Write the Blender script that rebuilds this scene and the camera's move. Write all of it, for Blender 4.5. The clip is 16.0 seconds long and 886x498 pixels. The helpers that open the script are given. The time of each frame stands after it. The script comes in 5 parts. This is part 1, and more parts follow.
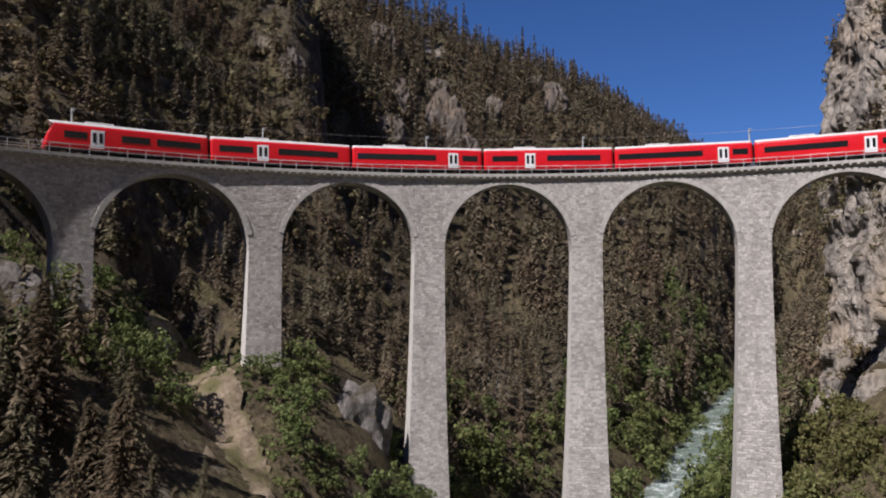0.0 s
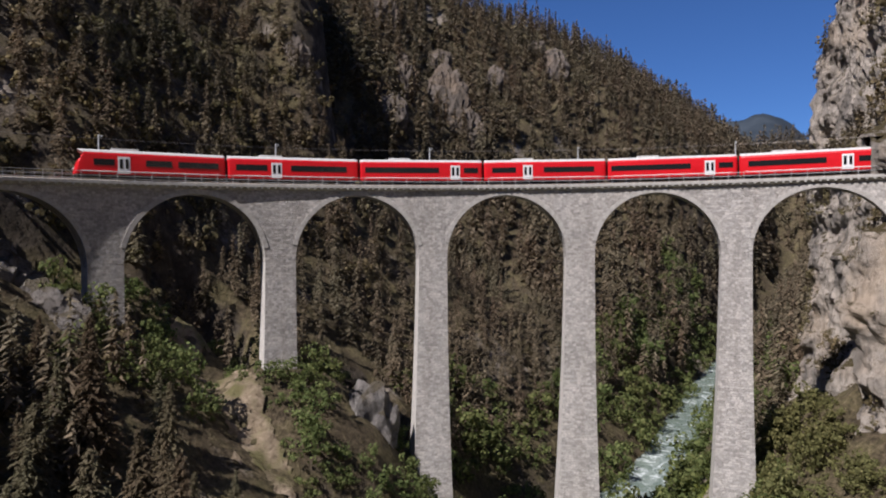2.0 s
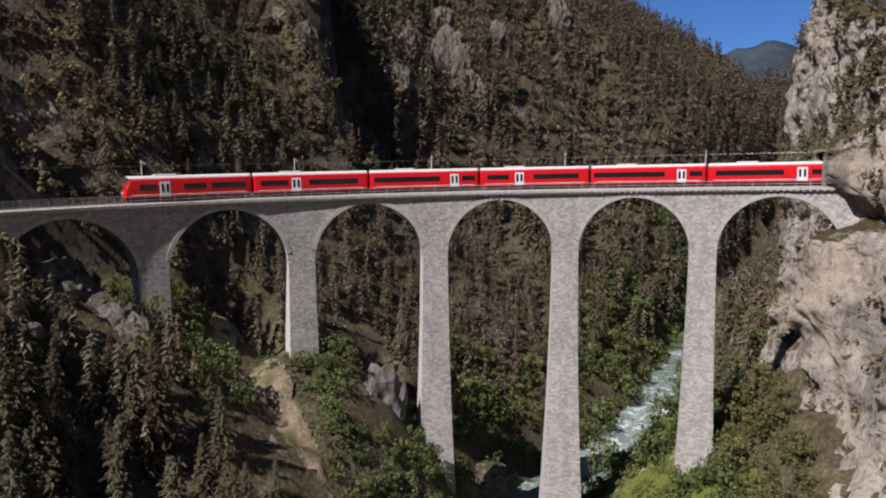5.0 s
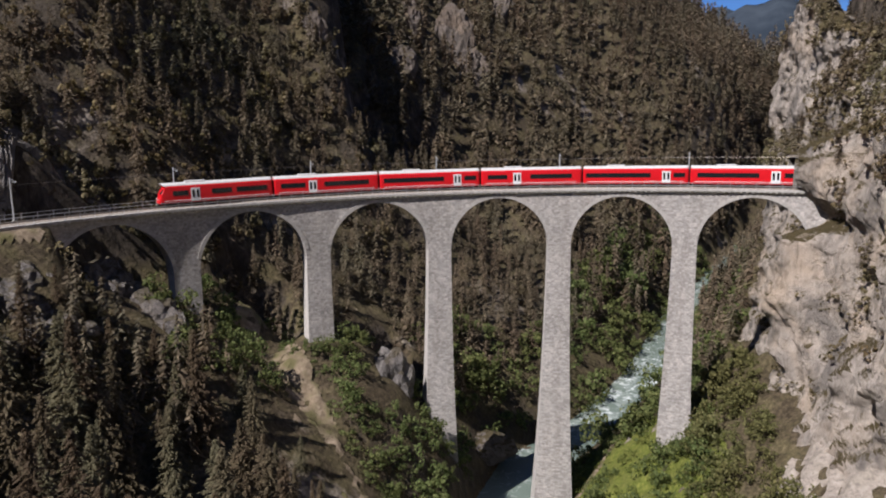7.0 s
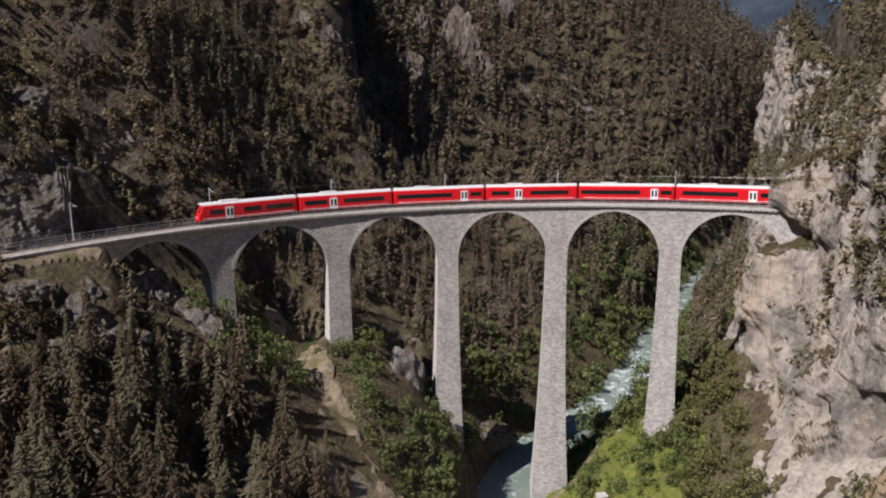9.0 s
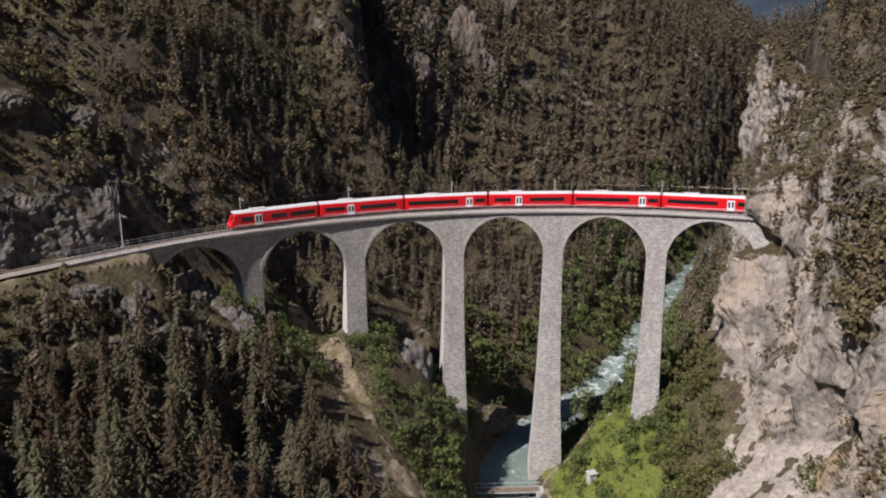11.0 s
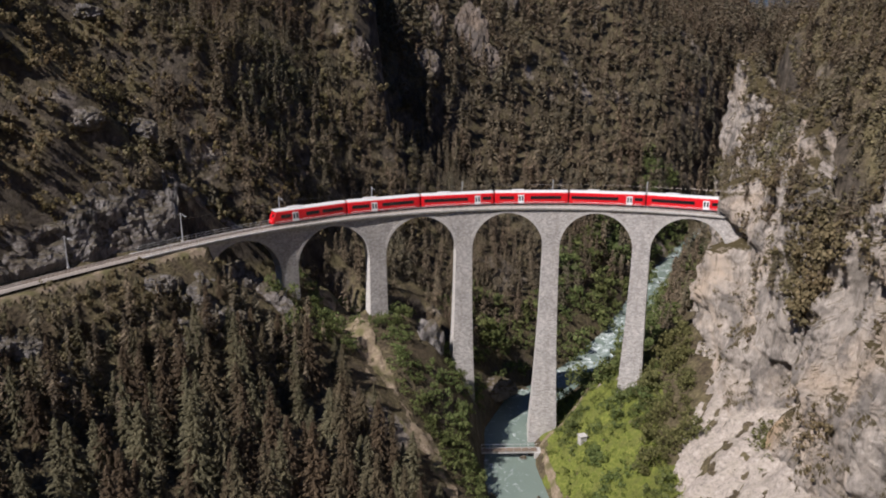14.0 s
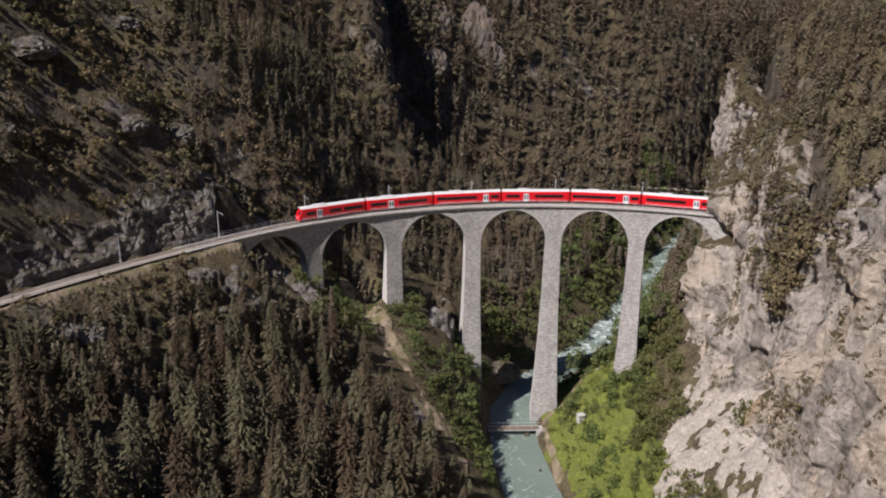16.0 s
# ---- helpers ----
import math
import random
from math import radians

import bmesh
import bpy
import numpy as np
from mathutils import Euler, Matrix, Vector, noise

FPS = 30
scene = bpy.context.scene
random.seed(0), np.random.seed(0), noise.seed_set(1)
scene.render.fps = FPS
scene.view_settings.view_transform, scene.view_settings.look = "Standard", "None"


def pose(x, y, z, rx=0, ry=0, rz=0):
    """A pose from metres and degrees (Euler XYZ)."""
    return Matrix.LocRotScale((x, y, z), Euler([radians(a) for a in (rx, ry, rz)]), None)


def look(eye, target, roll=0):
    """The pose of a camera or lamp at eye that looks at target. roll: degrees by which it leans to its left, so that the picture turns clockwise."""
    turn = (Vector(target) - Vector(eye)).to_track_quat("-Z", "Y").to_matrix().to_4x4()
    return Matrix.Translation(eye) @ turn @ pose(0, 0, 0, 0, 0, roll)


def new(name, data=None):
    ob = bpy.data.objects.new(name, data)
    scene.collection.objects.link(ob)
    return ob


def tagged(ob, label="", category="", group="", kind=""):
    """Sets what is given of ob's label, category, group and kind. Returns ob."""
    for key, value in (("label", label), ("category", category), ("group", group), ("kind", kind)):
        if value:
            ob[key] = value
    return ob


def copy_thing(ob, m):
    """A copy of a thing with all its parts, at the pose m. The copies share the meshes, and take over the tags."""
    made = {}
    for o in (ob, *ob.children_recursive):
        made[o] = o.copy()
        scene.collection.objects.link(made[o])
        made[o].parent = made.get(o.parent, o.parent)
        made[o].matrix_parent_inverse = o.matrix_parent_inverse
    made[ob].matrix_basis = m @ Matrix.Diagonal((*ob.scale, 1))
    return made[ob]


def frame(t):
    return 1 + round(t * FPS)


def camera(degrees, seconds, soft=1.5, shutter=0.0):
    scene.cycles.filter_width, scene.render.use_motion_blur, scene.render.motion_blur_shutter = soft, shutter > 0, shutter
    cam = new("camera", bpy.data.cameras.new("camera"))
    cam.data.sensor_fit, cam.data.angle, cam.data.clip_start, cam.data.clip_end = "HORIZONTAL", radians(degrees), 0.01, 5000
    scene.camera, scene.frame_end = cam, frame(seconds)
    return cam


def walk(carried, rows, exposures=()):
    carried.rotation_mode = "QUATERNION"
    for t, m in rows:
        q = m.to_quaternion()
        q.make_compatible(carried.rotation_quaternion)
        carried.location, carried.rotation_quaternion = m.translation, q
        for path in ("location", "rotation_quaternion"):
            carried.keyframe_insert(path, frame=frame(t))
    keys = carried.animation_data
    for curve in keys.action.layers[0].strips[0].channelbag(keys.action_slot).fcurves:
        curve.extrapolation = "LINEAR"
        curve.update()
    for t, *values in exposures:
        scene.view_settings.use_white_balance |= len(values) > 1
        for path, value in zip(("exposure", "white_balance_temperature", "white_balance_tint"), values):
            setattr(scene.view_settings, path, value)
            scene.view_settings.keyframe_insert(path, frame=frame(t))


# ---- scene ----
cam = camera(64.2, 16.0, soft=2.0)
# seconds, x, y, z, turn about x, y, z in degrees
PATH = [
    (0.0, -0.00, -0.00, 49.24, 93.09, -0.53, 0.00),
    (0.5, -0.05, -1.60, 51.30, 91.99, -0.50, 0.05),
    (1.0, -0.11, -3.29, 53.31, 91.00, -0.45, 0.10),
    (1.5, -0.11, -5.11, 55.30, 90.08, -0.47, 0.16),
    (2.0, -0.12, -7.03, 57.26, 89.14, -0.40, 0.19),
    (2.5, -0.08, -9.01, 59.23, 88.16, -0.34, 0.25),
    (3.0, 0.09, -11.07, 61.21, 87.19, -0.30, 0.34),
    (3.5, 0.30, -13.22, 63.29, 86.19, -0.17, 0.42),
    (4.0, 0.41, -15.50, 65.37, 85.22, -0.07, 0.47),
    (6.5, 0.90, -27.72, 75.67, 80.58, 0.05, 0.88),
    (7.0, 0.87, -30.35, 77.60, 79.82, 0.06, 0.97),
    (7.5, 0.78, -33.17, 79.51, 79.27, 0.09, 1.06),
    (8.0, 0.65, -36.11, 81.48, 78.94, 0.02, 1.14),
    (8.5, 0.51, -39.11, 83.54, 78.65, -0.02, 1.26),
    (9.0, 0.41, -42.23, 85.50, 78.31, -0.02, 1.37),
    (11.5, -0.61, -58.39, 95.13, 76.16, -0.20, 1.61),
    (12.0, -0.86, -61.62, 96.83, 75.77, -0.22, 1.65),
    (12.5, -1.15, -64.86, 98.45, 75.39, -0.25, 1.69),
    (13.0, -1.50, -68.31, 100.03, 75.04, -0.27, 1.69),
    (13.5, -1.94, -71.79, 101.54, 74.72, -0.30, 1.70),
    (14.0, -2.46, -75.28, 103.04, 74.37, -0.38, 1.70),
    (14.5, -3.08, -78.78, 104.59, 74.03, -0.44, 1.71),
    (15.0, -3.74, -82.21, 106.18, 73.72, -0.50, 1.72),
    (15.5, -4.41, -85.68, 107.82, 73.41, -0.57, 1.75),
    (16.0, -5.05, -89.22, 109.54, 73.14, -0.64, 1.78),
]
walk(cam, [(t, pose(x, y, z, rx, ry, rz)) for t, x, y, z, rx, ry, rz in PATH], exposures=((0, 0.5, 6100, 16), (16, 0.54, 6150, 16)))

# ---- light ----
SUN_TO = Vector((-0.72 * math.cos(radians(50)), -0.694 * math.cos(radians(50)), math.sin(radians(50))))
sun = new("sun", bpy.data.lights.new("sun", "SUN"))
sun.data.energy, sun.data.angle, sun.data.color = 4.8, radians(0.53), (1.0, 0.95, 0.88)
sun.matrix_world = look(SUN_TO * 300, (0, 0, 0))
world = bpy.data.worlds.new("sky")
scene.world = world
world.use_nodes = True
wn, wl = world.node_tree.nodes, world.node_tree.links
sky = wn.new("ShaderNodeTexSky")
sky.sky_type, sky.sun_disc = "NISHITA", False
sky.sun_elevation, sky.sun_rotation = radians(50), math.atan2(-0.72, -0.694)
sky.altitude, sky.air_density, sky.dust_density, sky.ozone_density = 2200, 1.0, 0.0, 6.0
wn["Background"].inputs["Strength"].default_value = 0.048
deep = wn.new("ShaderNodeMix")
deep.data_type, deep.blend_type = "RGBA", "MULTIPLY"
deep.inputs[0].default_value, deep.inputs[7].default_value = 1.0, (0.72, 0.98, 1.3, 1)
wl.new(sky.outputs["Color"], deep.inputs[6])
wl.new(deep.outputs[2], wn["Background"].inputs["Color"])


# ---- materials ----
class Mat:
    """A node material with short helpers."""

    def __init__(self, name, rough=0.8, metal=0.0, spec=0.3):
        self.m = bpy.data.materials.new(name)
        self.m.use_nodes = True
        self.n, self.l = self.m.node_tree.nodes, self.m.node_tree.links
        self.b = self.n["Principled BSDF"]
        self.b.inputs["Roughness"].default_value = rough
        self.b.inputs["Metallic"].default_value = metal
        self.b.inputs["Specular IOR Level"].default_value = spec
        self.geo = self.n.new("ShaderNodeNewGeometry")
        self.pos = self.geo.outputs["Position"]

    def put(self, socket, value):
        if isinstance(value, bpy.types.NodeSocket):
            self.l.new(value, socket)
        else:
            socket.default_value = value
        return socket

    def mapped(self, scale, src=None):
        node = self.n.new("ShaderNodeMapping")
        node.inputs["Scale"].default_value = scale
        self.l.new(src or self.pos, node.inputs["Vector"])
        return node.outputs["Vector"]

    def noise(self, scale, detail=4, rough=0.55, src=None, distort=0.0):
        node = self.n.new("ShaderNodeTexNoise")
        node.inputs["Scale"].default_value, node.inputs["Detail"].default_value = scale, detail
        node.inputs["Roughness"].default_value, node.inputs["Distortion"].default_value = rough, distort
        self.l.new(src or self.pos, node.inputs["Vector"])
        return node.outputs["Fac"]

    def ramp(self, fac, stops):
        node = self.n.new("ShaderNodeValToRGB")
        e = node.color_ramp.elements
        while len(e) < len(stops):
            e.new(0.5)
        for el, (p, c) in zip(e, stops):
            el.position = p
            el.color = (*c, 1) if len(c) == 3 else (c[0], c[0], c[0], 1)
        self.l.new(fac, node.inputs["Fac"])
        return node.outputs["Color"]

    def mix(self, fac, a, b, blend="MIX"):
        node = self.n.new("ShaderNodeMix")
        node.data_type, node.blend_type = "RGBA", blend
        self.put(node.inputs[0], fac)
        for s, v in ((6, a), (7, b)):
            self.put(node.inputs[s], v if isinstance(v, bpy.types.NodeSocket) else (*v, 1))
        return node.outputs[2]

    def math(self, op, a, b=0.0, c=0.0):
        node = self.n.new("ShaderNodeMath")
        node.operation = op
        for i, v in enumerate((a, b, c)):
            self.put(node.inputs[i], v)
        return node.outputs[0]

    def normal_z(self):
        node = self.n.new("ShaderNodeSeparateXYZ")
        self.l.new(self.geo.outputs["Normal"], node.inputs[0])
        return node.outputs["Z"]

    def height(self):
        node = self.n.new("ShaderNodeSeparateXYZ")
        self.l.new(self.pos, node.inputs[0])
        return node.outputs["Z"]

    def random(self):
        return self.n.new("ShaderNodeObjectInfo").outputs["Random"]

    def uv(self):
        return self.n.new("ShaderNodeUVMap").outputs["UV"]

    def colour(self, value):
        self.put(self.b.inputs["Base Color"], value if isinstance(value, bpy.types.NodeSocket) else (*value, 1))
        return self

    def rough(self, value):
        self.put(self.b.inputs["Roughness"], value)
        return self

    def bump(self, fac, strength, distance):
        node = self.n.new("ShaderNodeBump")
        node.inputs["Strength"].default_value, node.inputs["Distance"].default_value = strength, distance
        self.l.new(fac, node.inputs["Height"])
        self.l.new(node.outputs["Normal"], self.b.inputs["Normal"])
        return self


def masonry_material():
    m = Mat("masonry", 0.9, spec=0.2)
    uv = m.uv()
    warp = m.n.new("ShaderNodeVectorMath")
    warp.operation = "MULTIPLY_ADD"
    tex = m.n.new("ShaderNodeTexNoise")
    tex.inputs["Scale"].default_value = 1.3
    m.l.new(uv, tex.inputs["Vector"])
    m.l.new(tex.outputs["Color"], warp.inputs[0])
    warp.inputs[1].default_value = (0.7, 0.42, 0.0)
    m.l.new(uv, warp.inputs[2])
    brick = m.n.new("ShaderNodeTexBrick")
    brick.offset, brick.squash, brick.squash_frequency = 0.45, 0.8, 3
    for k, v in (("Scale", 1.0), ("Mortar Size", 0.03), ("Mortar Smooth", 0.6), ("Brick Width", 0.62), ("Row Height", 0.36)):
        brick.inputs[k].default_value = v
    brick.inputs["Color1"].default_value, brick.inputs["Color2"].default_value = (0.6, 0.565, 0.53, 1), (0.36, 0.34, 0.32, 1)
    brick.inputs["Mortar"].default_value = (0.43, 0.41, 0.385, 1)
    m.l.new(warp.outputs[0], brick.inputs["Vector"])
    fine = m.noise(3.2, 5, 0.7)
    coarse = m.noise(0.11, 4, 0.6)
    c = m.mix(0.75, brick.outputs["Color"], m.ramp(fine, [(0.3, (0.6,)), (0.72, (1.28,))]), "MULTIPLY")
    c = m.mix(0.5, c, m.ramp(coarse, [(0.35, (0.72, 0.7, 0.66)), (0.65, (1.1, 1.06, 1.02))]), "MULTIPLY")
    streak = m.noise(0.6, 4, 0.6, m.mapped((1.0, 1.0, 0.08)))
    c = m.mix(0.4, c, m.ramp(streak, [(0.42, (1, 1, 1)), (0.7, (0.62, 0.58, 0.54))]), "MULTIPLY")
    m.colour(c)
    h = m.math("ADD", m.math("MULTIPLY", brick.outputs["Fac"], -0.6), m.math("MULTIPLY", fine, 0.9))
    m.bump(h, 1.0, 0.15)
    return m.m


def rock_material(name, light, dark, warm, scale=1.0, green=0.35, stain=None):
    m = Mat(name, 0.92, spec=0.15)
    big = m.noise(0.06 * scale, 5, 0.62, distort=0.6)
    mid = m.noise(0.5 * scale, 9, 0.72, m.mapped((1.0, 1.0, 0.55)), 0.5)
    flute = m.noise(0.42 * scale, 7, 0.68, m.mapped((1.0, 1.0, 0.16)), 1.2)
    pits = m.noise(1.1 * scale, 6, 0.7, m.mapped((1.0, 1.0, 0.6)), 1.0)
    c = m.ramp(mid, [(0.3, dark), (0.41, tuple(0.6 * a + 0.4 * b for a, b in zip(light, dark))), (0.6, light)])
    c = m.mix(m.ramp(big, [(0.5, (0.0,)), (0.66, (0.8,))]), c, m.mix(0.6, c, warm))
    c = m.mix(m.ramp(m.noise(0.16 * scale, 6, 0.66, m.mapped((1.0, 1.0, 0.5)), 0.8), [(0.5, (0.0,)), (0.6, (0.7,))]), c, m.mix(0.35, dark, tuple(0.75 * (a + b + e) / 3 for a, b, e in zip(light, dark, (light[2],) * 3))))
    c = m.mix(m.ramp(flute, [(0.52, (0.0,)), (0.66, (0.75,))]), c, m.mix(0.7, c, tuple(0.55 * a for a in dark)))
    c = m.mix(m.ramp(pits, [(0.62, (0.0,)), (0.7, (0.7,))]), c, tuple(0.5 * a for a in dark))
    if stain is not None:
        node = m.n.new("ShaderNodeVectorMath")
        node.operation = "DISTANCE"
        m.l.new(m.mapped((1.0, 1.0, 0.6)), node.inputs[0])
        node.inputs[1].default_value = (stain[0], stain[1], stain[2] * 0.6)
        reach = m.math("ADD", m.math("DIVIDE", node.outputs["Value"], stain[3]), m.math("MULTIPLY_ADD", flute, 1.4, -0.7))
        c = m.mix(m.ramp(reach, [(0.45, (0.75,)), (1.0, (0.0,))]), c, (0.56, 0.37, 0.19))
    tufts = m.noise(0.28 * scale, 7, 0.74)
    flat = m.ramp(m.math("ADD", m.normal_z(), m.math("MULTIPLY_ADD", tufts, 1.3, -0.65)), [(0.5, (0.0,)), (0.72, (1.0,))])
    c = m.mix(m.math("MULTIPLY", flat, min(1.0, green * 2)), c, m.mix(m.noise(1.3, 5, 0.7), (0.035, 0.03, 0.014), (0.15, 0.115, 0.055)))
    m.colour(c)
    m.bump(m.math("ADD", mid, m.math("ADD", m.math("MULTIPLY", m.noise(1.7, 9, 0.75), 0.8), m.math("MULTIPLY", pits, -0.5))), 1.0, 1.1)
    return m.m


def ground_material():
    """Forest floor, dry grass, scrub and bare rock on the steep parts."""
    m = Mat("hillside", 0.95, spec=0.1)
    big, mid, fine = m.noise(0.03, 5, 0.6), m.noise(0.22, 6, 0.65), m.noise(1.3, 6, 0.7)
    floor = m.ramp(fine, [(0.3, (0.03, 0.024, 0.016)), (0.5, (0.075, 0.058, 0.036)), (0.7, (0.14, 0.108, 0.07))])
    grass = m.ramp(fine, [(0.3, (0.05, 0.044, 0.022)), (0.55, (0.125, 0.103, 0.055)), (0.75, (0.235, 0.19, 0.115))])
    c = m.mix(m.ramp(mid, [(0.42, (0.0,)), (0.6, (1.0,))]), floor, grass)
    rock = m.ramp(m.noise(0.6, 8, 0.7, m.mapped((1, 1, 0.4)), 0.5), [(0.32, (0.028, 0.023, 0.017)), (0.52, (0.08, 0.066, 0.05)), (0.7, (0.16, 0.13, 0.1))])
    steep = m.math("ADD", m.normal_z(), m.math("MULTIPLY_ADD", mid, 0.5, -0.25))
    c = m.mix(m.ramp(steep, [(0.4, (1.0,)), (0.58, (0.0,))]), c, rock)
    scree = m.ramp(m.math("ADD", big, m.math("MULTIPLY", fine, 0.12)), [(0.66, (0.0,)), (0.72, (0.8,))])
    c = m.mix(scree, c, m.mix(fine, (0.2, 0.17, 0.14), (0.42, 0.36, 0.3)))
    m.colour(c)
    m.bump(m.math("ADD", m.math("MULTIPLY", mid, 1.2), fine), 1.0, 0.6)
    return m.m


def foliage_material(name, dark, mid, pale, by_object=True):
    m = Mat(name, 0.75, spec=0.2)
    island = m.geo.outputs["Random Per Island"]
    tone = m.noise(0.09, 3, 0.6)
    fac = m.math("ADD", m.math("MULTIPLY", island, 0.55), m.math("MULTIPLY", tone, 0.5))
    hue = m.noise(0.045, 2)
    if by_object:
        fac = m.math("ADD", m.math("MULTIPLY", fac, 0.65), m.math("MULTIPLY", m.random(), 0.4))
        hue = m.random()
    c = m.ramp(fac, [(0.15, dark), (0.5, mid), (0.9, pale)])
    c = m.mix(1.0, c, m.ramp(hue, [(0.25, (1.1, 0.96, 0.9)), (0.75, (0.92, 1.03, 0.94))]), "MULTIPLY")
    c = m.mix(0.5, c, m.ramp(m.noise(2.5, 4, 0.7), [(0.3, (0.55,)), (0.7, (1.35,))]), "MULTIPLY")
    m.colour(c)
    thin = m.n.new("ShaderNodeBsdfTranslucent")
    m.l.new(c, thin.inputs["Color"])
    both = m.n.new("ShaderNodeMixShader")
    both.inputs[0].default_value = 0.35
    m.l.new(m.b.outputs[0], both.inputs[1])
    m.l.new(thin.outputs[0], both.inputs[2])
    m.l.new(both.outputs[0], m.n["Material Output"].inputs["Surface"])
    return m.m


def plain_material(name, colour, rough=0.6, metal=0.0, grime=0.35, scale=1.2, spec=0.4):
    m = Mat(name, rough, metal, spec)
    dirt = m.noise(scale, 5, 0.65)
    m.colour(m.mix(grime, colour, m.ramp(dirt, [(0.3, (0.45, 0.43, 0.4)), (0.7, (1.15, 1.13, 1.1))]), "MULTIPLY"))
    m.rough(m.math("MULTIPLY_ADD", dirt, 0.2, rough - 0.1))
    return m.m


def water_material():
    m = Mat("river_water", 0.12, spec=0.5)
    flow = m.noise(0.32, 7, 0.68, m.mapped((1, 1, 1)), 1.6)
    foam = m.noise(0.09, 4, 0.6)
    rapid = m.ramp(m.math("MULTIPLY", m.height(), 0.25), [(0.12, (0.0,)), (0.8, (0.065,))])
    w = m.ramp(m.math("ADD", m.math("ADD", flow, rapid), m.math("MULTIPLY_ADD", foam, 0.5, -0.25)), [(0.56, (0.0,)), (0.68, (0.3,)), (0.8, (1.0,))])
    c = m.mix(m.noise(0.06, 3), (0.11, 0.14, 0.115), (0.17, 0.21, 0.175))
    m.colour(m.mix(w, c, (0.72, 0.76, 0.74)))
    m.rough(m.math("MULTIPLY_ADD", w, 0.5, 0.12))
    m.bump(m.noise(1.1, 6, 0.7, distort=0.8), 0.6, 0.25)
    return m.m


MASONRY = masonry_material()
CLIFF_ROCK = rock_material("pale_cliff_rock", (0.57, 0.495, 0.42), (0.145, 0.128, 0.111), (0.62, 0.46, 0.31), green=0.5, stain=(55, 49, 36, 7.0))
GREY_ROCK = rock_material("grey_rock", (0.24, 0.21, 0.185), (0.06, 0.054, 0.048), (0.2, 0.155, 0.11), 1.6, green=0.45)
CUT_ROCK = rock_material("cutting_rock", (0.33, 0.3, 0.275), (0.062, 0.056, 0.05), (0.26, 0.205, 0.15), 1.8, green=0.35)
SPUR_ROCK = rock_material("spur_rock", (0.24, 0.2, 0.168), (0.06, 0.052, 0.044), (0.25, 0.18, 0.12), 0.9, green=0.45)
GROUND = ground_material()
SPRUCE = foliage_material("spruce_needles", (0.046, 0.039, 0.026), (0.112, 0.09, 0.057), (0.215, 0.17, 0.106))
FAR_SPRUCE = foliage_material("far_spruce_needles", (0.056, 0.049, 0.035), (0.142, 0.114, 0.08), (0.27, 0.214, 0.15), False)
LEAVES = foliage_material("broad_leaves", (0.047, 0.064, 0.022), (0.11, 0.138, 0.047), (0.225, 0.24, 0.095), False)
SCRUB = foliage_material("scrub_leaves", (0.06, 0.053, 0.028), (0.148, 0.122, 0.067), (0.275, 0.22, 0.13), False)
OLIVE = foliage_material("olive_leaves", (0.05, 0.052, 0.02), (0.122, 0.122, 0.046), (0.23, 0.215, 0.095), False)
HEATH = foliage_material("olive_heath", (0.066, 0.058, 0.026), (0.155, 0.129, 0.06), (0.28, 0.23, 0.12), False)
BARK = plain_material("bark", (0.13, 0.1, 0.075), 0.9, grime=0.6, scale=4)
WATER = water_material()
BALLAST = plain_material("ballast", (0.33, 0.29, 0.25), 0.95, grime=0.7, scale=6)
STEEL = plain_material("rail_steel", (0.32, 0.28, 0.25), 0.4, 0.8)
GALVANISED = plain_material("galvanised_steel", (0.55, 0.56, 0.56), 0.5, 0.4, grime=0.25)
DRESSED = plain_material("dressed_limestone", (0.56, 0.53, 0.49), 0.85, grime=0.55, scale=0.9)
ARCH_STONE = plain_material("arch_stone", (0.44, 0.415, 0.385), 0.9, grime=0.6, scale=1.7)
CONCRETE = plain_material("weathered_concrete", (0.45, 0.43, 0.4), 0.9, grime=0.6, scale=1.5)
TIMBER = plain_material("old_timber", (0.2, 0.15, 0.11), 0.85, grime=0.5, scale=3)
RED = plain_material("red_coach_paint", (0.62, 0.008, 0.014), 0.32, grime=0.2, scale=0.9, spec=0.5)
ROOF_WHITE = plain_material("pale_coach_roof", (0.55, 0.54, 0.52), 0.55, grime=0.3)
DOOR_GREY = plain_material("silver_door_paint", (0.72, 0.72, 0.71), 0.4, grime=0.15)
GLASS = plain_material("dark_train_glass", (0.012, 0.013, 0.015), 0.08, grime=0.1, spec=0.6)
UNDERFRAME = plain_material("black_underframe", (0.025, 0.024, 0.023), 0.7, grime=0.4)
WAGON_DARK = plain_material("anthracite_wagon_paint", (0.055, 0.062, 0.068), 0.45, grime=0.3)
LETTER_WHITE = plain_material("white_lettering", (0.78, 0.77, 0.75), 0.5, grime=0.1)


# ---- mesh helpers ----
def part(name, bm, material, parent=None, label=""):
    """Links a bmesh, or (vertices, faces, uvs), as one mesh object."""
    me = bpy.data.meshes.new(name)
    if isinstance(bm, tuple):
        me.from_pydata(bm[0], [], bm[1])
        if len(bm) > 2:
            uv = me.uv_layers.new(name="UVMap")
            loops = np.empty(len(me.loops), dtype=np.int32)
            me.loops.foreach_get("vertex_index", loops)
            uv.data.foreach_set("uv", np.asarray(bm[2], dtype=np.float32)[loops].ravel())
    else:
        bm.to_mesh(me)
        bm.free()
    me.materials.append(material)
    ob = new(name, me)
    if parent is not None:
        ob.parent = parent
    if label:
        ob["label"] = label
    return ob


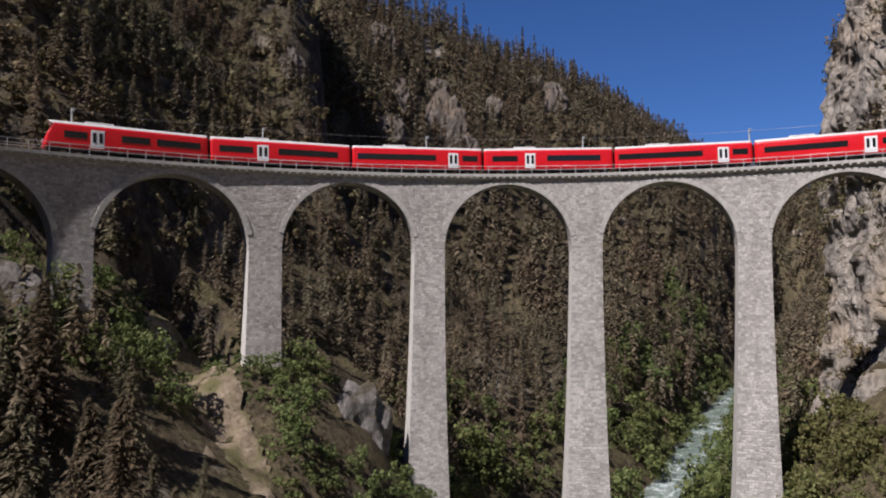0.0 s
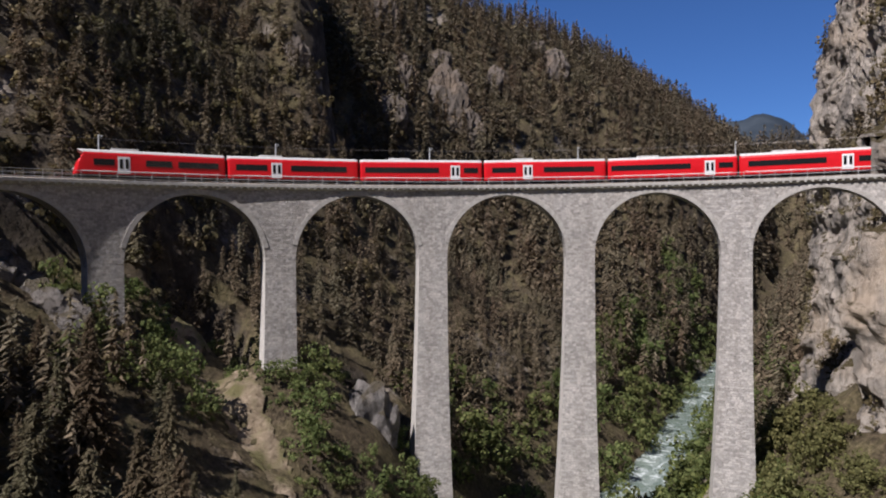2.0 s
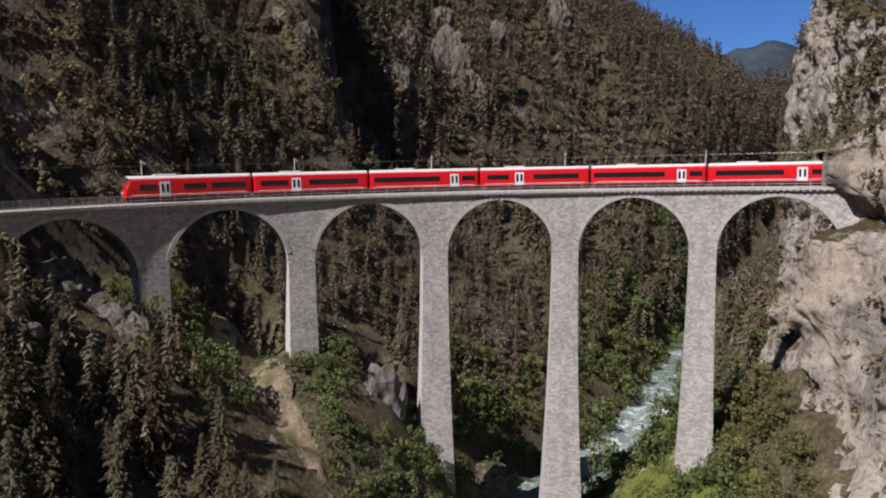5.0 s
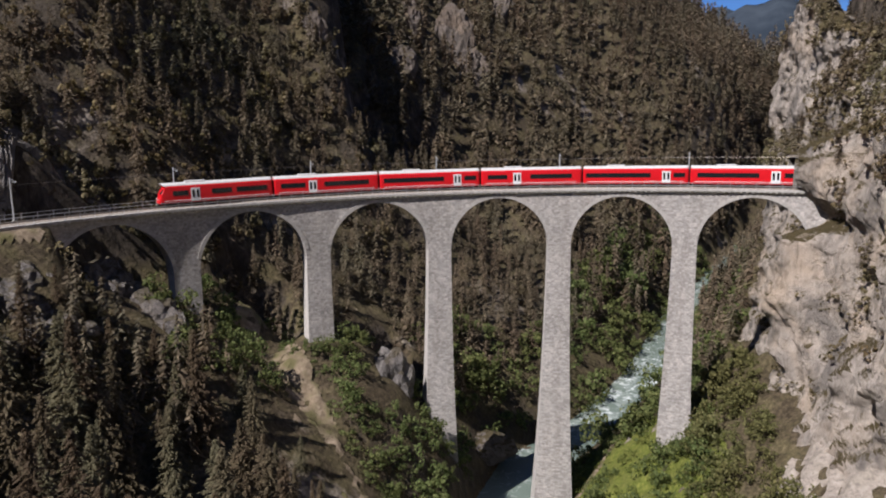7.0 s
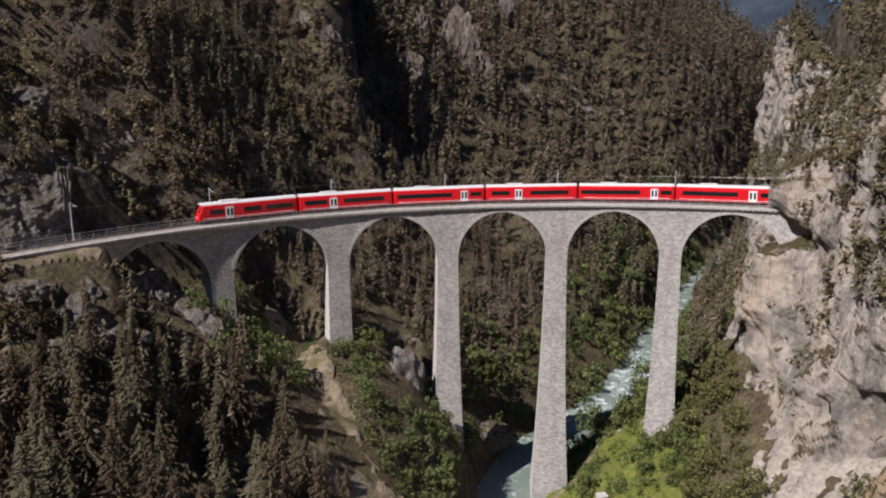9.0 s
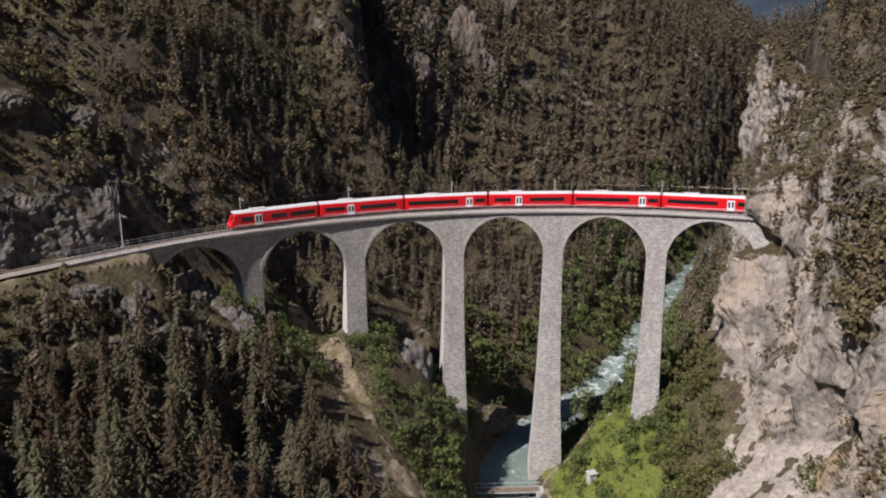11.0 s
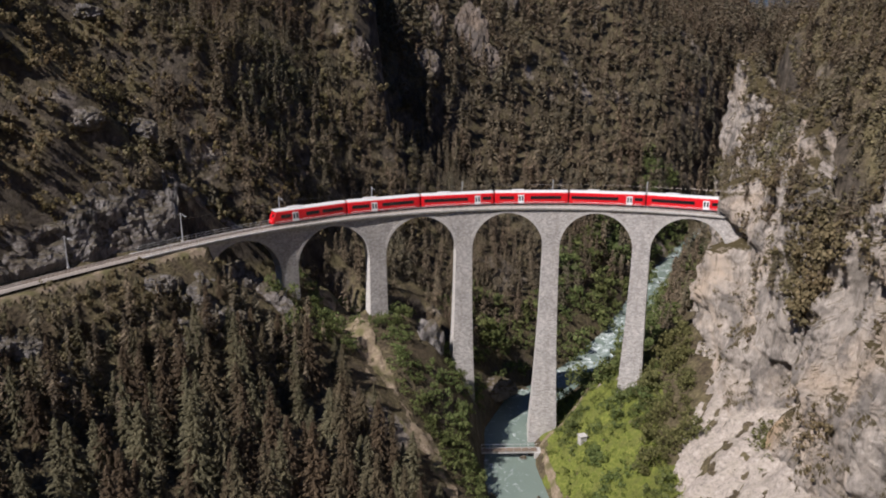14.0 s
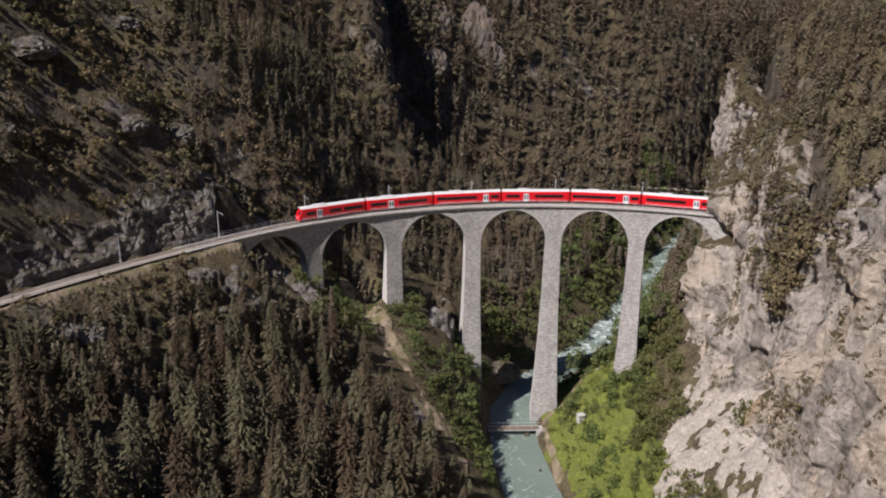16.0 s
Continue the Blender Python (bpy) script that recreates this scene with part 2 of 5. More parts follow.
def smooth(ob):
    ob.data.polygons.foreach_set("use_smooth", [True] * len(ob.data.polygons))
    return ob


def shared(name, source, parent, m):
    """Another object on the same mesh."""
    ob = new(name, source.data)
    ob.parent = parent
    ob.matrix_local = m
    return ob


def box(bm, size, at=(0, 0, 0), turn=None, bevel=0.0):
    m = Matrix.Translation(at) @ (turn.to_4x4() if turn else Matrix()) @ Matrix.Diagonal((*size, 1))
    made = bmesh.ops.create_cube(bm, size=1, matrix=m)
    if bevel:
        edges = list({e for v in made["verts"] for e in v.link_edges})
        bmesh.ops.bevel(bm, geom=edges, offset=bevel, segments=1, affect="EDGES")
    return bm


def one_box(size, at=(0, 0, 0), bevel=0.0):
    return box(bmesh.new(), size, at, None, bevel)


def tube(bm, a, b, r0, r1=None, sides=8):
    a, b = Vector(a), Vector(b)
    d = b - a
    m = Matrix.Translation((a + b) / 2) @ d.to_track_quat("Z", "Y").to_matrix().to_4x4()
    bmesh.ops.create_cone(bm, cap_ends=True, segments=sides, radius1=r0, radius2=r0 if r1 is None else r1, depth=d.length, matrix=m)
    return bm


def empty(name, m=None):
    ob = new(name)
    ob.empty_display_size = 0.5
    if m is not None:
        ob.matrix_world = m
    return ob


def lattice(x, y, z, seed):
    h = np.sin(x * 127.1 + y * 311.7 + z * 74.7 + seed * 53.3) * 43758.5453
    return h - np.floor(h)


def value_noise(x, y, z=0.0, seed=0):
    """Smooth noise from 0 to 1 on arrays."""
    x, y, z = np.broadcast_arrays(np.asarray(x, float), np.asarray(y, float), np.asarray(z, float))
    i, j, k = np.floor(x), np.floor(y), np.floor(z)
    u, v, w = x - i, y - j, z - k
    u, v, w = (a * a * (3 - 2 * a) for a in (u, v, w))
    out = 0
    for a, fa in ((0, 1 - u), (1, u)):
        for b, fb in ((0, 1 - v), (1, v)):
            for c, fc in ((0, 1 - w), (1, w)):
                out = out + fa * fb * fc * lattice(i + a, j + b, k + c, seed)
    return out


def fractal(x, y, z=0.0, octaves=4, seed=0):
    total, amp, scale, out = 0.0, 1.0, 1.0, 0.0
    for o in range(octaves):
        out = out + amp * value_noise(np.asarray(x) * scale, np.asarray(y) * scale, np.asarray(z) * scale, seed + o * 7)
        total += amp
        amp, scale = amp * 0.5, scale * 2.03
    return out / total * 2 - 1


# ---- the plan ----
# the track: an arc about CENTRE, which eases out to a wider curve on the hillside
CENTRE, ARC = (14.16, 5.3), 96.2
STEP, WIDE = 0.236, 0.044                 # angle from pier to pier, and a pier's own
PIER = [-0.643 + STEP * k for k in range(5)]   # the piers' middles
WEST, EAST = PIER[0] - STEP, 0.505        # the viaduct's ends
SPRING, RISE = 54.4, 9.2


def track_radius(th):
    return ARC + 32 * np.maximum(0, -np.asarray(th) - 0.85) ** 2


def deck_z(th):
    return 65.43 + 1.92 * np.asarray(th)


def on_track(th, off=0.0, up=0.0):
    """A point by angle, off metres outward from the track's middle, and up from the deck's edge."""
    r = track_radius(th) + off
    return Vector((CENTRE[0] + r * math.sin(th), CENTRE[1] + r * math.cos(th), float(deck_z(th)) + up))


RIVER = np.array([(40, -150), (26, -20), (18, 35), (14, 62), (10, 85), (11, 100), (18, 118), (38, 140), (55, 165), (80, 215), (115, 275), (190, 400), (330, 640), (560, 1000)], float)


def river_place(x, y):
    """Metres along the river, and metres from its middle (left bank negative)."""
    x, y = np.asarray(x, float), np.asarray(y, float)
    best = np.full(x.shape, 1e9)
    along, side, run = np.zeros(x.shape), np.zeros(x.shape), 0.0
    for (a, b), (c, e) in zip(RIVER[:-1], RIVER[1:]):
        length = math.hypot(c - a, e - b)
        ux, uy = (c - a) / length, (e - b) / length
        t = np.clip((x - a) * ux + (y - b) * uy, 0, length)
        px, py = x - a - t * ux, y - b - t * uy
        r = np.hypot(px, py)
        s = np.where(ux * (y - b) - uy * (x - a) > 0, -1.0, 1.0)
        near = r < best
        best, along, side = np.where(near, r, best), np.where(near, run + t, along), np.where(near, s * r, side)
        run += length
    return along, side


STATIONS = [80, 170, 215, 255, 285, 330, 420, 560, 900, 1500]
WATER_Z = [-0.5, 0.2, 0.4, 0.5, 1.0, 4.5, 8, 15, 27, 60]
LEFT_AT = [7, 14, 24, 36, 50, 65, 80, 100, 135, 200, 400]
LEFT = [
    [1, 6, 13, 18, 22, 24, 28, 36, 60, 110, 260],
    [1, 8, 16, 24, 27, 28, 32, 42, 68, 120, 270],
    [2, 8, 17, 26, 34, 40, 51, 74, 118, 165, 300],
    [2, 14, 30, 39, 52, 80, 105, 121, 160, 215, 340],
    [2, 13, 24, 35, 54, 76, 92, 125, 165, 225, 350],
    [6, 14, 23, 31, 38, 46, 62, 115, 165, 232, 360],
    [9, 22, 38, 48, 58, 72, 95, 112, 150, 225, 380],
    [17, 42, 78, 104, 118, 130, 145, 162, 190, 250, 400],
]
RIGHT_AT = [7, 14, 24, 34, 44, 60, 90, 150, 300]
RIGHT = [[1, 5, 16, 26, 33, 46, 70, 110, 200], [2, 5, 13, 21, 31, 46, 72, 120, 210], [7, 12, 20, 30, 42, 58, 85, 130, 220], [17, 28, 42, 60, 80, 106, 148, 218, 308]]


def grid_value(along, off, stations, offs, table):
    table, stations, offs = np.asarray(table, float), np.asarray(stations, float), np.asarray(offs, float)
    i = np.clip(np.searchsorted(stations, along, side="right") - 1, 0, len(stations) - 2)
    j = np.clip(np.searchsorted(offs, off, side="right") - 1, 0, len(offs) - 2)
    a = np.clip((along - stations[i]) / (stations[i + 1] - stations[i]), 0, 1)
    b = np.maximum((off - offs[j]) / (offs[j + 1] - offs[j]), -0.5)
    b = np.minimum(b, 1.6)
    return (1 - a) * ((1 - b) * table[i, j] + b * table[i, j + 1]) + a * ((1 - b) * table[i + 1, j] + b * table[i + 1, j + 1])


CLIFF_LINE = [(-90, 70), (-20, 63), (10, 60), (35, 58.5), (55, 56.5), (70, 57.5), (82, 59.5), (92, 62.5), (100, 65.5), (112, 68.5), (122, 70), (130, 72)]
CLIFF_TOP = [(-90, 102), (0, 100), (25, 93), (36, 85), (43, 74), (49, 74), (56, 81), (66, 88), (85, 91), (100, 95), (112, 100), (116, 103), (122, 101), (130, 96)]


def cliff_x(y):
    return np.interp(y, *zip(*CLIFF_LINE))


def cliff_top(y):
    return np.interp(y, *zip(*CLIFF_TOP))


def water_z(along):
    return np.interp(along, STATIONS, WATER_Z)


def ravine_place(x, y):
    """Metres across the shaded ravine behind the viaduct, and metres down it."""
    return 0.924 * (x + 61) + 0.382 * (y - 262), 0.382 * (x + 61) - 0.924 * (y - 262)


def ground_z(x, y):
    """The lie of the land."""
    x, y = np.asarray(x, float), np.asarray(y, float)
    wob = 5 * fractal(x / 45, y / 45, 0, 2, 3)
    along, side = river_place(x, y)
    off = np.abs(side)
    offw = np.maximum(off + wob * np.clip((off - 12) / 30, 0, 1), 0)
    left = grid_value(along, offw, STATIONS[:8], LEFT_AT, LEFT)
    right = grid_value(along, offw, (170, 255, 330, 560), RIGHT_AT, RIGHT)
    z = np.where(side < 0, left, right)
    z = z + np.clip((along - 560) * 0.06, 0, 60)
    # the crest of the spur, falling to the open valley behind
    crest = 184 + 12 * fractal(x / 60, y / 60, 0, 3, 51) + np.clip((430 - along) * 2.0, 0, 300)
    far = np.hypot(x, y)
    crest = np.minimum(crest, 190 + np.clip((-side - 60) * 0.3, 0, 400) * np.clip((700 - along) / 100, 0, 1))
    valley = np.clip((far - 620) / 120, 0, 1)
    open_side = np.clip((side + 250) / 80, 0, 1)
    crest = crest * (1 - valley * open_side) + (60 + 0.06 * far) * valley * open_side
    z = np.minimum(z, crest)
    # a knoll under the first tall pier, and the shaded ravine far behind
    z = np.maximum(z, 38.5 - 0.035 * ((x + 25) ** 2 + (y - 93) ** 2) + 2 * fractal(x / 5, y / 5, 0, 2, 43))
    w, run = ravine_place(x, y)
    w = w + 4 * fractal(x / 15, y / 15, 0, 2, 45)
    dug = np.where(w > 0, np.exp(-(w / 15) ** 2), np.clip(1 + w / 3, 0, 1)) * np.clip((run + 60) / 40, 0, 1) * np.clip((115 - run) / 40, 0, 1)
    z = z - 25 * dug + 8 * np.exp(-((w + 12) / 10) ** 2) * np.clip((run + 60) / 40, 0, 1) * np.clip((115 - run) / 40, 0, 1)
    # steep-walled hollows behind the arches
    for hx, hy, rx, ry, deep in ((-39, 100, 12, 7, 12), (-13, 109, 10, 8, 15)):
        d = np.hypot((x - hx) / rx, (y - hy) / ry) + 0.3 * fractal(x / 6, y / 6, 0, 2, 53)
        z = z - deep * np.clip((1.0 - d) / 0.35, 0, 1)
    # a wooded hill that closes the valley upstream
    z = np.maximum(z, 146 * np.exp(-((0.905 * (x - 322) - 0.425 * (y - 665)) / 125) ** 2 - ((0.425 * (x - 322) + 0.905 * (y - 665)) / 130) ** 2) + 9 * fractal(x / 50, y / 50, 0, 3, 57))
    # the shoulder behind the cliff
    e = x - cliff_x(y)
    hill = cliff_top(y) + 0.5 + 1.2 * np.maximum(e - 11, 0) + 2.5 * fractal(x / 9, y / 9, 0, 3, 59)
    e_in = np.clip((e - 8) / 4, 0, 1) * np.clip((134 - y) / 8, 0, 1)
    z = np.where(e > 8, z * (1 - e_in) + np.maximum(hill, z) * e_in, z)
    # the bed
    bed = water_z(along) - 1.2
    k = np.clip((off - np.clip(6.0 - (along - 275) * 0.06, 3.0, 6.0)) / 3.0, 0, 1)
    k = np.maximum(k, np.clip((along - 560) / 40, 0, 1))
    z = bed * (1 - k) + np.maximum(z, bed) * k
    # small relief
    rough = np.clip((off - 9) / 20, 0, 1)
    uphill = np.clip((off - 55) / 30, 0, 1) * (side < 0)
    z = z + rough * (3.0 * fractal(x / 17, y / 17, 0, 3, 11) + 1.5 * np.abs(fractal(x / 7, y / 7, 0, 2, 23)))
    z = z + uphill * (5.0 * fractal(x / 19, y / 19, 0, 4, 31) + 3.0 * np.abs(fractal(x / 8, y / 8, 0, 3, 37)))
    # the terrace of the line west of the viaduct
    th = np.arctan2(x - CENTRE[0], y - CENTRE[1])
    r = np.hypot(x - CENTRE[0], y - CENTRE[1]) - track_radius(th)
    craggy = np.clip((r - 4) / 8, 0, 1) * np.clip((110 - r) / 30, 0, 1) * np.clip((-0.72 - th) / 0.12, 0, 1)
    z = z + craggy * (4.5 * (0.4 - np.abs(fractal(x / 11, y / 11, 0, 4, 33))) + 2.2 * fractal(x / 4.5, y / 4.5, 0, 3, 35))
    flat = deck_z(th) - 0.75
    west = (th < WEST + 0.03) & (th > -2.4)
    cut = np.where(r > 0, np.maximum(r - 3.6, 0) * 2.2, np.maximum(-r - 3.2, 0) * 1.15)
    z = np.where(west & (r > 0), np.where(z > flat, np.minimum(z, flat + cut), np.maximum(z, flat - np.maximum(r - 3.6, 0))), z)
    z = np.where(west & (r <= 0), np.clip(z, flat - cut, flat + cut * 0.3), z)
    # nothing pokes through the viaduct's arches or into the tunnel
    on = (th >= WEST + 0.03) & (th < 0.5) & (np.abs(r) < 7)
    lid = 49.5 - 3 * np.clip((th + 0.65) / 0.2, 0, 1) + np.clip(-(th + 0.72) * 60, 0, 9.5)
    z = np.where(on, np.minimum(z, lid), z)
    return z


def ground_at(x, y):
    return float(ground_z(np.array([x]), np.array([y]))[0])


def stretched(a, b, c, d, fine, coarse):
    """Coordinates from a to d, fine between b and c and wider outward."""
    mid = list(np.arange(b, c, fine))
    lo, hi, s = [b], [mid[-1]], fine
    while lo[-1] > a:
        s = min(s * 1.12, coarse)
        lo.append(lo[-1] - s)
    s = fine
    while hi[-1] < d:
        s = min(s * 1.12, coarse)
        hi.append(hi[-1] + s)
    return np.array(lo[:0:-1] + mid + hi[1:])


def sheet(xs, ys, fn):
    gx, gy = np.meshgrid(xs, ys)
    gz = fn(gx, gy)
    n, m = len(xs), len(ys)
    v = np.stack([gx.ravel(), gy.ravel(), gz.ravel()], 1)
    i = (np.arange(m - 1)[:, None] * n + np.arange(n - 1)[None, :]).ravel()
    return v.tolist(), np.stack([i, i + 1, i + 1 + n, i + n], 1).tolist()


GX, GY = stretched(-1500, -120, 110, 1900, 1.6, 60), stretched(-700, -10, 210, 3200, 1.6, 60)
ground = smooth(part("ground", sheet(GX, GY, ground_z), GROUND))
tagged(ground, "steep gorge sides of forest floor, dry grass and grey rock", "ground", kind="structure")


# ---- the river ----
def river_mesh():
    v, f = [], []
    steps = []
    for (a, b), (c, e) in zip(RIVER[:-1], RIVER[1:]):
        k = max(2, int(math.hypot(c - a, e - b) / 5))
        steps += [(a + (c - a) * i / k, b + (e - b) * i / k) for i in range(k)]
    pts = np.array(steps)
    ker = np.ones(5) / 5
    sm = np.stack([np.convolve(np.pad(pts[:, i], 2, "edge"), ker, "valid") for i in range(2)], 1)
    along, _ = river_place(sm[:, 0], sm[:, 1])
    zz = water_z(along)
    d = np.gradient(sm, axis=0)
    d /= np.linalg.norm(d, axis=1)[:, None]
    cols = np.linspace(-9.5, 9.5, 15)
    for p, t, z in zip(sm, d, zz):
        for c in cols:
            v.append((p[0] + t[1] * c, p[1] - t[0] * c, z + 0.16 * float(fractal(p[0] / 2.3 + c, p[1] / 2.3, 0, 2, 5))))
    n = len(cols)
    for i in range(len(sm) - 1):
        for j in range(n - 1):
            a = i * n + j
            f.append((a, a + 1, a + 1 + n, a + n))
    return v, f


tagged(smooth(part("water", river_mesh(), WATER)), "turquoise mountain river with white foaming rapids", "river", kind="structure")


# ---- the cliff at the tunnel ----
PORTAL = on_track(EAST, 0, 0)


def cliff_mesh():
    pts = [(cliff_x(y), y) for y in np.arange(-40, 129, 0.7)]
    x, y = pts[-1]
    for i in range(70):
        a = radians(90 - min(i * 4, 75))
        x, y = x + 0.9 * math.cos(a), y + 0.9 * math.sin(a)
        pts.append((x, y))
    pts = np.array(pts)
    d = np.gradient(pts, axis=0)
    d /= np.linalg.norm(d, axis=1)[:, None]
    out = np.stack([-d[:, 1], d[:, 0]], 1)     # towards the gorge
    run = np.arange(len(pts)) * 0.7
    rows = 150
    top = np.array([float(cliff_top(min(p[1], 130))) for p in pts]) + 3 * fractal(run / 9, 0 * run, 0, 3, 41)
    top[-70:] = np.linspace(top[-71], 70, 70)
    foot = np.array([min(ground_at(p[0] + 1.0 * o[0], p[1] + 1.0 * o[1]), 45) for p, o in zip(pts, out)]) - 7
    k = np.linspace(0, 1, rows)[:, None]
    z = foot + (top - foot) * k
    u = run[None, :] + 0 * z
    lean = (-0.13 * np.maximum(z - 38, 0) - 0.2 * np.maximum(z - 80, 0)) * (1 - 0.9 * np.clip((pts[None, :, 1] - 92) / 18, 0, 1))
    buttress = 5.5 * (np.abs(fractal(u / 15 + z / 60, z / 40, 0, 3, 61)) - 0.25) + 4.4 * (0.35 - np.abs(fractal(u / 6.0 - z / 30, z / 19, 0, 4, 71)))
    # the overgrown gully, and the deep crack beside it
    buttress = buttress - 3.5 * np.exp(-((pts[None, :, 1] - 48 + 0.12 * (z - 66)) / 5.0) ** 2) - 6.0 * np.exp(-((pts[None, :, 1] - 37.5 - 0.08 * (z - 66) + 1.5 * fractal(z / 9, 0 * z, 0, 3, 67)) / 1.5) ** 2) * np.clip((z - 46) / 8, 0, 1)
    # the shoulder of rock on which the last arch lands
    buttress = buttress + 8.5 * np.exp(-((pts[None, :, 1] - 86) / 5.0) ** 2) * np.clip((62.5 - z) / 4, 0, 1) * np.clip((z - 36) / 10, 0, 1)
    ledge = 1.7 * fractal(u / 24, z / 5.0 + u / 40, 0, 3, 81)
    fine = 1.3 * (0.3 - np.abs(fractal(u / 3.2 + z / 9, z / 5.5, 0, 4, 91))) * 1.4 + 0.5 * fractal(u / 1.3, z / 1.6, 0, 2, 95)
    # an overhang with a hollow under it
    hollow = np.exp(-((pts[None, :, 1] - 49.5) / 4.5) ** 2) * np.clip((45 - z) / 0.9, 0, 1) * np.clip((z - 33) / 9, 0, 1)
    fine = fine - 6.0 * hollow
    # skirt of broken rock at the foot
    skirt = 5.0 * np.clip((foot + 15 - z) / 15, 0, 1) ** 1.5
    buttress = buttress * (1 - 0.6 * np.clip((pts[None, :, 1] - 96) / 10, 0, 1))
    disp = lean + buttress + ledge + fine + skirt
    # calm rock round the tunnel mouth, and the hollow below it
    dist = np.hypot(pts[None, :, 1] - PORTAL.y, (z - PORTAL.z - 2.5))
    calm = np.clip((dist - 3.2) / 6, 0, 1)
    disp = disp * calm + (1 - calm) * (3.8 + 1.2 * fine + 0.35 * buttress)
    X = pts[None, :, 0] + out[None, :, 0] * disp
    Y = pts[None, :, 1] + out[None, :, 1] * disp
    # last row runs back into the hill
    for k_row, back, lift in ((-3, 1.0, 0.2), (-2, 3.0, 0.2), (-1, 6.0, -2.5)):
        X[k_row] -= out[:, 0] * back
        Y[k_row] -= out[:, 1] * back
        z[k_row] += lift
    n = len(pts)
    verts = np.stack([X.ravel(), Y.ravel(), z.ravel()], 1)
    i = (np.arange(rows - 1)[:, None] * n + np.arange(n - 1)[None, :]).ravel()
    faces = np.stack([i, i + n, i + 1 + n, i + 1], 1)
    mid = verts[faces].mean(1)
    hole = (np.abs(mid[:, 1] - PORTAL.y) < 2.1) & (mid[:, 2] > PORTAL.z - 0.4) & (mid[:, 2] < PORTAL.z + 5.2) & (mid[:, 0] > 50)
    global CLIFF_POINTS
    CLIFF_POINTS = verts.reshape(rows, n, 3)
    return verts.tolist(), faces[~hole].tolist()


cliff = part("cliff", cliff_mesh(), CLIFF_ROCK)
tagged(cliff, "sheer pale limestone cliff with dark streaks and scrub on its ledges", "cliff", kind="structure")


# ---- the viaduct ----
viaduct = tagged(empty("viaduct"), "curved six-arched railway viaduct of grey limestone masonry", "viaduct", kind="structure")
NEAR, FAR = ARC - 1.9, ARC + 1.9


def polar(r, th, z):
    return (CENTRE[0] + r * math.sin(th), CENTRE[1] + r * math.cos(th), z)


def strip(rows):
    """Faces between rows of equal length; rows hold (vertex, uv)."""
    v, f, uv = [], [], []
    n = len(rows[0])
    for row in rows:
        for p, q in row:
            v.append(p)
            uv.append(q)
    for i in range(len(rows) - 1):
        for j in range(n - 1):
            a = i * n + j
            f.append((a, a + 1, a + 1 + n, a + n))
    return v, f, uv


def joined(*pieces):
    v, f, uv = [], [], []
    for a, b, c in pieces:
        k = len(v)
        v += a
        f += [tuple(i + k for i in q) for q in b]
        uv += c
    return v, f, uv


def bay(th0, th1, mid):
    """Spandrel walls and barrel between two pier middles, the arch's own middle at mid."""
    base = float(deck_z(mid)) - 65.1 + SPRING
    half = RISE / ARC
    ths = sorted(set(np.linspace(th0, th1, 9).tolist() + [mid + half * math.sin(a) for a in np.linspace(-math.pi / 2, math.pi / 2, 41)]))

    def low(th):
        t = (th - mid) / half
        return base + (RISE * math.sqrt(max(0.0, 1 - t * t)) if abs(t) < 1 else 0.0)

    pieces = []
    for r, flip in ((NEAR, False), (FAR, True)):
        rows = []
        for k in np.linspace(0, 1, 5):
            row = []
            for th in (reversed(ths) if flip else ths):
                z = low(th) * (1 - k) + (float(deck_z(th)) - 0.8) * k
                row.append((polar(r, th, z), (th * ARC + (40 if flip else 0), z)))
            rows.append(row)
        pieces.append(strip(rows))
    barrel = [mid + half * math.sin(a) for a in np.linspace(-math.pi / 2, math.pi / 2, 41)]
    rows = []
    for k in (0, 0.5, 1):
        rows.append([(polar(FAR + (NEAR - FAR) * k, th, low(th)), (i * 0.72, 200 + 3.8 * k)) for i, th in enumerate(barrel)])
    pieces.append(strip(rows))
    return joined(*pieces)


ARCH_MID = [p + STEP / 2 for p in PIER]
ARCH_MID = [PIER[0] - STEP / 2] + ARCH_MID
ENDS = [WEST] + PIER + [PIER[-1] + STEP]
for a, b, m in zip(ENDS[:-1], ENDS[1:], ARCH_MID):
    part("arch", bay(a, b, m), MASONRY, viaduct)


def pier_mesh(th, foot):
    top = float(deck_z(th)) - 65.1 + SPRING + 0.3
    rows = []
    for k in np.linspace(0, 1, 14):
        z = top + (foot - top) * k
        drop = top - z
        ht = WIDE * ARC / 2 + 0.006 * drop + 0.0005 * drop * drop
        hr = 1.9 + 0.008 * drop + 0.0008 * drop * drop
        row, u = [], 0.0
        for sx, sy in ((-1, -1), (0, -1), (1, -1), (1, 0), (1, 1), (0, 1), (-1, 1), (-1, 0), (-1, -1)):
            c, s = math.cos(th), math.sin(th)
            x, y = polar(ARC + sy * hr, th, 0)[:2]
            row.append(((x + c * sx * ht, y - s * sx * ht, z), (u + th * 71, z)))
            u += 2.3
        rows.append(row)
    return strip(rows[::-1])


FEET = [40, 28, 0, -2, 10]
for th, foot in zip(PIER, FEET):
    pier = part("pier", pier_mesh(th, foot), MASONRY, viaduct)
    pier.data.materials.append(DRESSED)
    for poly in pier.data.polygons:
        along = abs(poly.normal.x * math.cos(th) - poly.normal.y * math.sin(th))
        poly.material_index = 1 if along > 0.7 else 0

